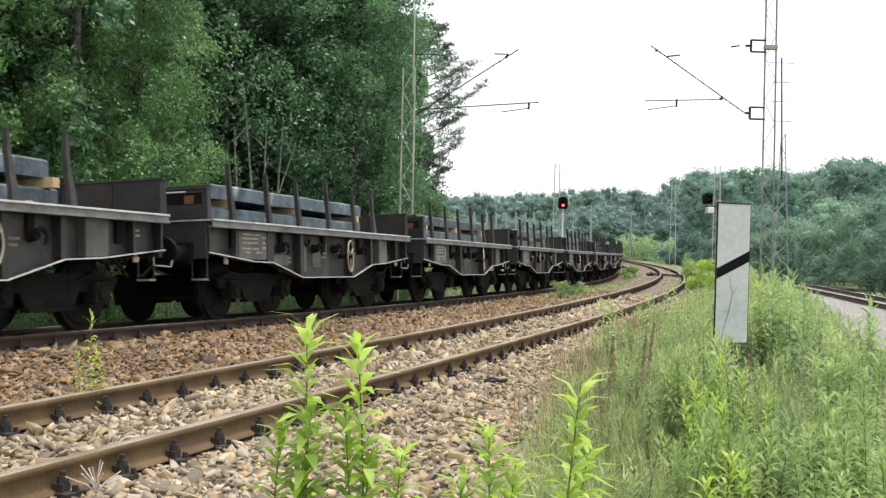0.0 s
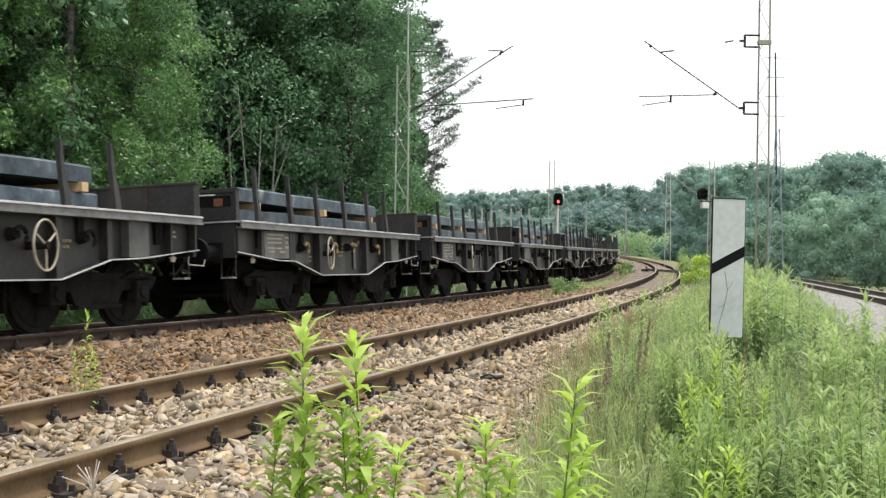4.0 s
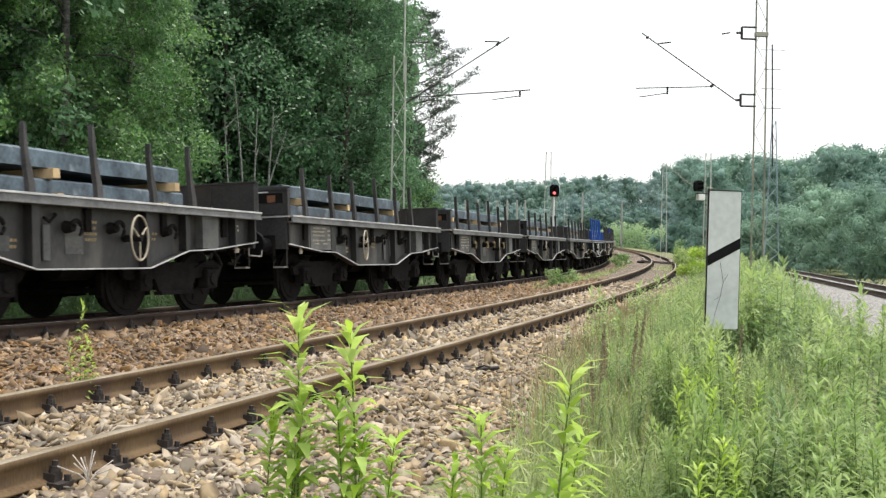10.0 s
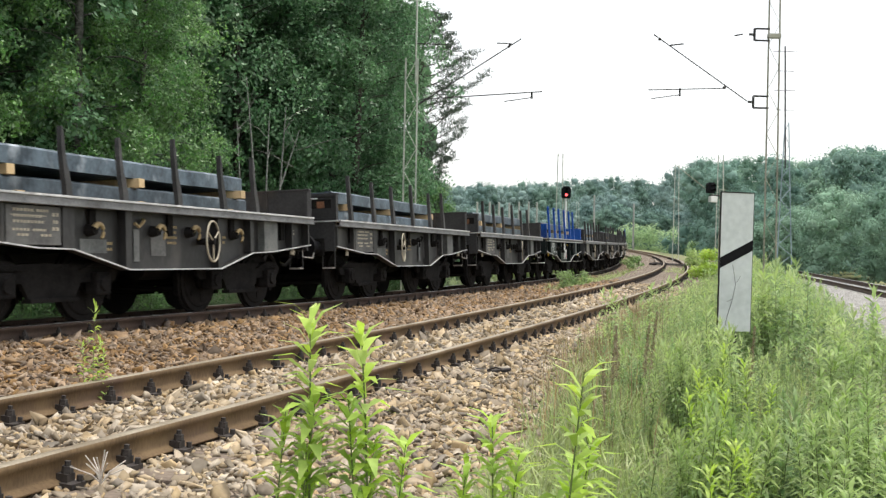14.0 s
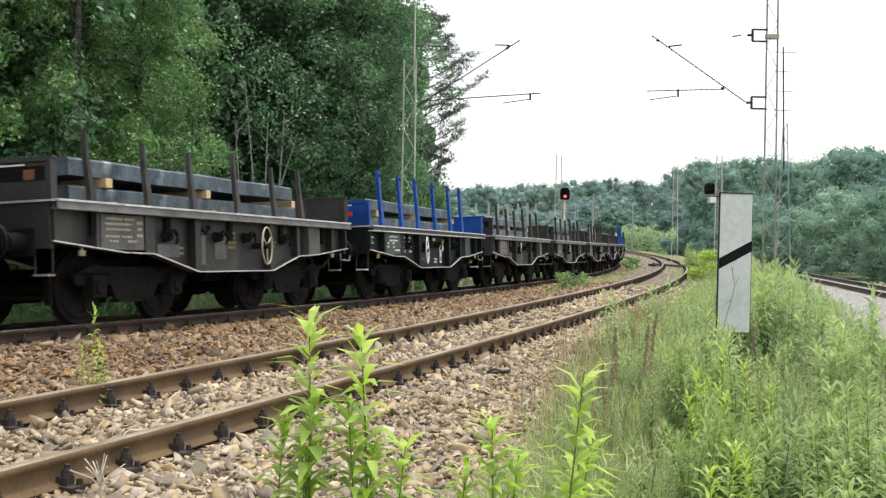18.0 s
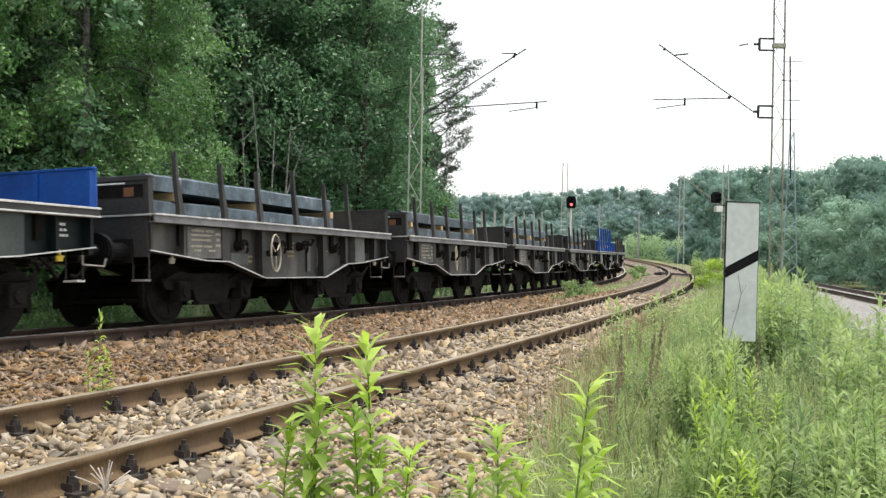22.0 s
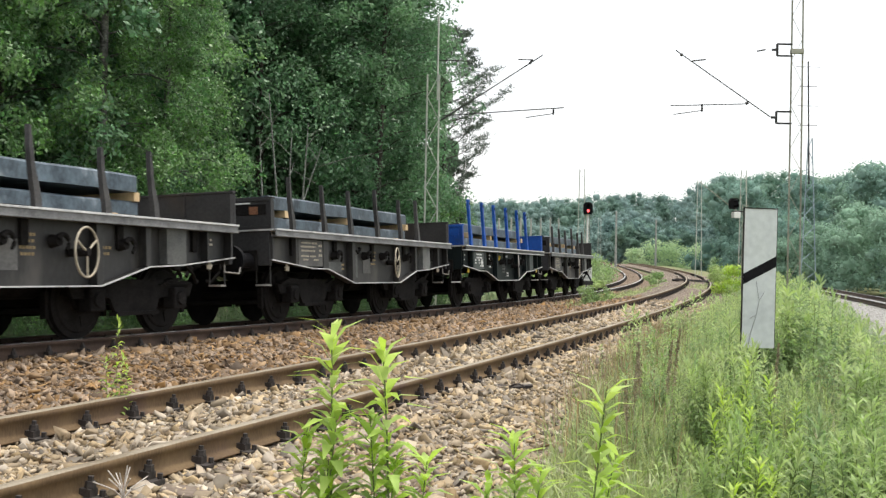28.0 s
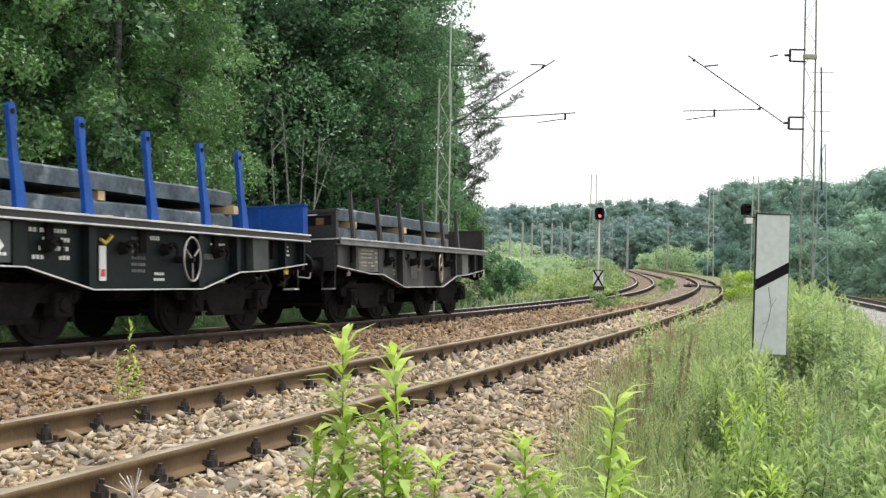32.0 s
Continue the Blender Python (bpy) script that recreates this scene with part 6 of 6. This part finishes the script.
weeds, dark_weeds = [], []
while len(weeds) + len(dark_weeds) < 5200:
    s = 1.0 + 64 * hr.random() ** 2.1
    d = edge_of_weeds(s) + 0.15 + 9 * hr.random() ** 1.5
    x, y, _ = SIDING.at(s, d)
    x, y = float(x), float(y)
    if y < 2.6 or abs(x / y) > 0.62:
        continue
    rel = d - edge_of_weeds(s)
    if rel < 1.0 and hr.random() < 0.6:
        continue
    patch = noise.noise((x * 0.5, y * 0.5, 2.0))
    tall = (0.34 + 0.42 * min(1, rel / 1.8) + 0.72 * patch) * hr.uniform(0.75, 1.3)
    if d > 4.8:
        tall *= 0.72
    dark = hr.random() > (0.6 if x < 0.34 * y else 0.22) + patch
    if 2.9 < x < 4.3 and 7.5 < y < 12:
        tall *= 0.6
    spread = 0.10 + 0.006 * s
    # a clump of shoots from one root
    for _ in range(hr.randrange(3, 8)):
        h = max(0.2, tall * hr.uniform(0.65, 1.1))
        (dark_weeds if dark else weeds).append((x + hr.gauss(0, spread), y + hr.gauss(0, spread), h, hr.uniform(0, 6.28), hr.randrange(5)))
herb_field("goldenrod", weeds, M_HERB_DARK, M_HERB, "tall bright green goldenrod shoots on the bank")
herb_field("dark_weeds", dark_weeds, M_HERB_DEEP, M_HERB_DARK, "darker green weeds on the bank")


def blades(name, places, mat, label, width=0.006):
    """Arching grass blades: x, y, height, lean."""
    r = np.random.default_rng(len(places))
    p = np.array(places)
    n = len(p)
    z = lie(p[:, 0], p[:, 1])
    o = np.stack([p[:, 0], p[:, 1], z - 0.02], 1)
    az = r.uniform(0, 6.283, n)
    out = np.stack([np.cos(az), np.sin(az), np.zeros(n)], 1)
    sd = np.stack([-out[:, 1], out[:, 0], np.zeros(n)], 1)
    h, ln = p[:, 2:3], p[:, 3:4]
    up = np.array([0, 0, 1.0])
    a = o + out * ln * h * 0.25 + up * h * 0.55
    b = o + out * ln * h * 0.8 + up * h * (1 - 0.25 * ln)
    w = width * r.uniform(0.7, 1.3, (n, 1))
    q1 = np.stack([o - sd * w, o + sd * w, a + sd * w * 0.8, a - sd * w * 0.8], 1)
    q2 = np.stack([a - sd * w * 0.8, a + sd * w * 0.8, b + sd * w * 0.1, b - sd * w * 0.1], 1)
    v = np.concatenate([q1, q2], 1).reshape(-1, 3)
    return tagged(new(name, mesh_np(name, v, np.arange(len(v)).reshape(-1, 4), mat)), label, "grass", kind="stuff")


gr = []
while len(gr) < 15000:
    s = 0.6 + 48 * hr.random() ** 1.8
    d = edge_of_weeds(s) + 2.6 * hr.random() ** 1.5 + hr.gauss(0, 0.15)
    x, y, _ = SIDING.at(s, d)
    x, y = float(x), float(y)
    if y < 2.2 or abs(x / y) > 0.62:
        continue
    gr.append((x, y, hr.uniform(0.2, 0.55), hr.uniform(0.2, 1.4)))
blades("grass", gr, M_GRASS, "long green meadow grass between the weeds", 0.007)
st_ = []
while len(st_) < 900:
    s = 3 + 17 * hr.random() ** 0.7
    d = edge_of_weeds(s) + hr.gauss(0.15, 0.30)
    x, y, _ = SIDING.at(s, d)
    st_.append((float(x), float(y), hr.uniform(0.35, 0.8), hr.uniform(0.05, 0.3)))
blades("dry_stems", st_, M_STRAW, "dry brown seed stems at the ballast's edge", 0.005)
tuft = []
for s, d, n in ((44, -3.0, 300), (46.5, -2.6, 250), (38, -2.6, 200), (33, -3.0, 150), (60, -2.6, 200), (56, 0.0, 260), (62, 0.15, 200), (50, -2.9, 260)):
    for _ in range(n):
        x, y, _ = SIDING.at(s + hr.gauss(0, 1.2), d + hr.gauss(0, 0.35))
        tuft.append((float(x), float(y), hr.uniform(0.2, 0.55), hr.uniform(0.2, 1.2)))
blades("track_grass", tuft, M_GRASS, "grass tufts growing between the tracks", 0.02)


under = []
while len(under) < 1500:
    s, d = hr.uniform(-4, 40), -4.6 - 3.2 * hr.random()
    x, y, _ = MAIN.at(s, d)
    under.append((float(x), float(y), hr.uniform(0.4, 1.1), hr.uniform(0, 6.28), hr.randrange(5)))
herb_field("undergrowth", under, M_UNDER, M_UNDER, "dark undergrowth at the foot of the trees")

def dock(x, y, h, lean):
    """A dried dock: a brown stalk with heads of seed up its length."""
    r = np.random.default_rng(int(x * 100))
    z = float(lie(x, y)[0])
    dk = tagged(new("dock_plant"), "dried brown dock stalk with seed heads", "plant", "dried dock stalks")
    dk.matrix_world = pose(x, y, z - 0.02, 0, lean, 0)
    part("stalk", a_rod((0, 0, 0), (0, 0, h), 0.006, 0.003, 5), M_DOCK, dk)
    t = r.uniform(0.45, 1.0, 420)
    c = np.stack([r.normal(size=420) * 0.018 * (1.25 - t), r.normal(size=420) * 0.018 * (1.25 - t), t * h], 1)
    v, f = leaves(c, np.zeros((420, 3)), 0.010, r)
    part("seed_head", mesh_np("seed_head", v, f, M_DOCK), None, dk)


for x, y, h, lean in ((1.86, 9.8, 0.84, 3), (1.98, 10.0, 0.90, -2), (2.16, 9.9, 0.92, 5), (2.30, 10.3, 1.0, 6), (1.72, 9.2, 0.66, -3), (3.0, 9.4, 0.95, 4)):
    dock(x, y, h, lean)

# ---- single shoots in the ballast close by ----
TALL = [herb(140 + i, 1.0, 102, 0.084, bend=0.05, thick=0.0045, slim=0.116, crest=0.35, lift=0.48) for i in range(4)]
BANK = [herb(160 + i, 1.0, 120, 0.090, bend=0.10, thick=0.0045, slim=0.080, crest=0.4, lift=0.5) for i in range(4)]
THIN = [herb(150 + i, 1.0, 44, 0.085, bend=0.08, thick=0.0036, slim=0.12) for i in range(2)]


def shoot(x, y, top, k, label, turn=0.0, fat=1.0, kinds=None, lean=0.0, low=None, tip=None):
    z = float(lie(x, y)[0])
    h = top - z
    pl = tagged(new("goldenrod_plant"), label, "plant", "goldenrod shoots in the ballast")
    pl.matrix_world = pose(x, y, z - 0.02, 0, lean, 0) @ pose(0, 0, 0, 0, 0, turn)
    L, S = (kinds or TALL)[k % len(kinds or TALL)]
    sc = np.array([h * fat, h * fat, h])
    me = mesh_np("leaves", L * sc, np.arange(len(L)).reshape(-1, 4), low or M_SHOOT_LOW)
    me.materials.append(tip or M_SHOOT)
    n = len(L) // 4
    me.polygons.foreach_set("material_index", (np.arange(n) > n * 0.45).astype(np.int32))
    part("leaves", me, None, pl, "narrow bright green leaves")
    part("stem", mesh_np("stem", S * sc, np.arange(len(S)).reshape(-1, 4), M_STEM), None, pl, "thin greenish stem")
    return pl


BRIGHT = "bright green goldenrod shoot with narrow pointed leaves"
for i, (x, y, top, fat, lean) in enumerate(((-0.31, 3.3, 1.10, 1.05, 2), (-0.12, 3.3, 1.05, 1.05, 2.5), (-0.42, 3.3, 0.79, 1.0, 0), (-0.345, 3.32, 0.84, 1.0, 0), (-0.33, 3.25, 0.70, 1.15, 0), (-0.135, 3.25, 0.84, 1.05, 1),
                                            (-0.16, 3.3, 0.72, 0.9, 0), (-0.08, 3.28, 0.72, 1.15, 2), (0.125, 3.3, 0.64, 1.1, 0), (0.28, 3.3, 0.775, 1.2, 0), (0.30, 3.4, 0.68, 1.2, 0), (0.36, 3.0, 0.985, 1.05, 6), (0.41, 3.3, 0.68, 1.2, 3), (0.47, 3.4, 0.72, 1.2, 4))):
    shoot(x, y, top, i, BRIGHT, i * 77, fat * 1.12, lean=lean)
for i in range(64):
    y = 3.3 + 4.2 * hr.random() ** 1.3
    x = y * (0.26 + 0.22 * hr.random() ** 0.8)
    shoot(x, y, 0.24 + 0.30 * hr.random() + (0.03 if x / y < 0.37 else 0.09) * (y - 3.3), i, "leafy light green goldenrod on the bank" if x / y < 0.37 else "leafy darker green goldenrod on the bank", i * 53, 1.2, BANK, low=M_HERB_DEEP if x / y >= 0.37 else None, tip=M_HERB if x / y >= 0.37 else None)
for x, y, h in ((-2.76, 9.5, 0.74), (-2.70, 9.4, 0.45), (-2.84, 9.55, 0.40), (-3.6, 8.6, 0.22), (-3.55, 8.5, 0.18), (-2.62, 9.45, 0.35)):
    shoot(x, y, h, int(x * 10) % 2, "thin pale green weed growing in the ballast", x * 100, 1.0 if h > 0.6 else 1.35, THIN)


def bush(x, y, w, h, n, label, mat):
    """A low leafy bush: stems and many small leaves."""
    r = np.random.default_rng(int(x * 10) + n)
    z = float(lie(x, y)[0]) + 0.05
    b = tagged(new("bush"), label, "bush", "bushes beside the tracks")
    b.location = (x, y, z)
    lobes = r.normal(size=(14, 3)) * np.array([w * 0.28, w * 0.28, h * 0.2]) + np.array([0, 0, h * 0.5])
    u = r.normal(size=(n, 3))
    u /= np.linalg.norm(u, axis=1)[:, None]
    c = lobes[r.integers(0, 14, n)] + u * np.array([w * 0.2, w * 0.2, h * 0.2]) * r.uniform(0.4, 1.1, (n, 1))
    c[:, 2] = np.maximum(c[:, 2], 0.02)
    v, f = leaves(c, u + np.array([0, 0, 0.4]), 0.05 * max(1, y / 40), r)
    part("foliage", mesh_np("foliage", v, f, mat), None, b)
    bm = bmesh.new()
    for q in lobes[:8]:
        rod(bm, (0, 0, -0.1), tuple(q), 0.012, 0.004, 5)
    part("stems", bm, M_STEM, b)
    return b


bush(6.0, 39.0, 1.0, 0.85, 900, "small leafy bush growing between the tracks", M_HERB_DARK)
bush(6.5, 39.6, 0.7, 0.5, 500, "small leafy bush growing between the tracks", M_HERB)
bush(16.1, 76.0, 1.7, 0.95, 700, "low green bush between the distant tracks", M_HERB_DARK)
bush(14.1, 51.0, 1.5, 1.5, 2200, "yellow-green bush at the edge of the bank", M_SHOOT)
bush(15.0, 53.0, 1.7, 1.3, 2000, "yellow-green bush at the edge of the bank", M_HERB)
for x, y, w, h in ((6.8, 62, 3.0, 1.5), (8.0, 66, 3.4, 1.8), (10.2, 72, 3.6, 2.1), (5.0, 57, 2.2, 1.2), (9.2, 61.5, 1.6, 1.0), (11.5, 78, 3.5, 2.2), (4.0, 60, 2.5, 1.6), (12.6, 84, 3.5, 2.4)):
    bush(x, y, w, h, 1500, "yellow-green brambles on the slope beyond the main track", M_HERB_DARK if h > 1.7 else M_HERB)
mg = []
while len(mg) < 9000:
    s = hr.uniform(38, 120)
    d = -8.0 - 26 * hr.random() ** 1.5
    x, y, _ = SIDING.at(s, d)
    mg.append((float(x), float(y), hr.uniform(0.4, 1.0), hr.uniform(0.2, 1.2)))
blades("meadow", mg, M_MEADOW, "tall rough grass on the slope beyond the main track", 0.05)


# ---- what runs ----
def travel(t):
    """Where the leading end of wagon 8 is along the main track."""
    u = t - 16.0
    return 20.9045 - 4.5032 * u + 0.0042 * u * u - 0.0001 * u ** 3


def motions():
    times = [0.5 * i for i in range(65)]
    frames_of = {}
    for k in range(FIRST, LAST + 1):
        frames_of[k] = [(t, MAIN.frame_at(travel(t) + (k - 8) * SPACING + HALF)) for t in times]
    for ob, k, m in TRAIN:
        walk(ob, [(t, f @ m) for t, f in frames_of[k]])
    # the wheels roll
    turns = [0.1 * i for i in range(321)]
    for dy in (-0.9, 0.9):
        rows = [(t, pose(0, dy, 0, -math.degrees(travel(t) / 0.49))) for t in turns]
        axles = [o for o in scene.objects if o.name.split(".")[0] == "wheelset" and abs(o.location.y - dy) < 0.01]
        walk(axles[0], rows)
        for o in axles[1:]:
            o.rotation_mode = "QUATERNION"
            o.animation_data_create()
            o.animation_data.action = axles[0].animation_data.action
            o.animation_data.action_slot = axles[0].animation_data.action_slot


motions()
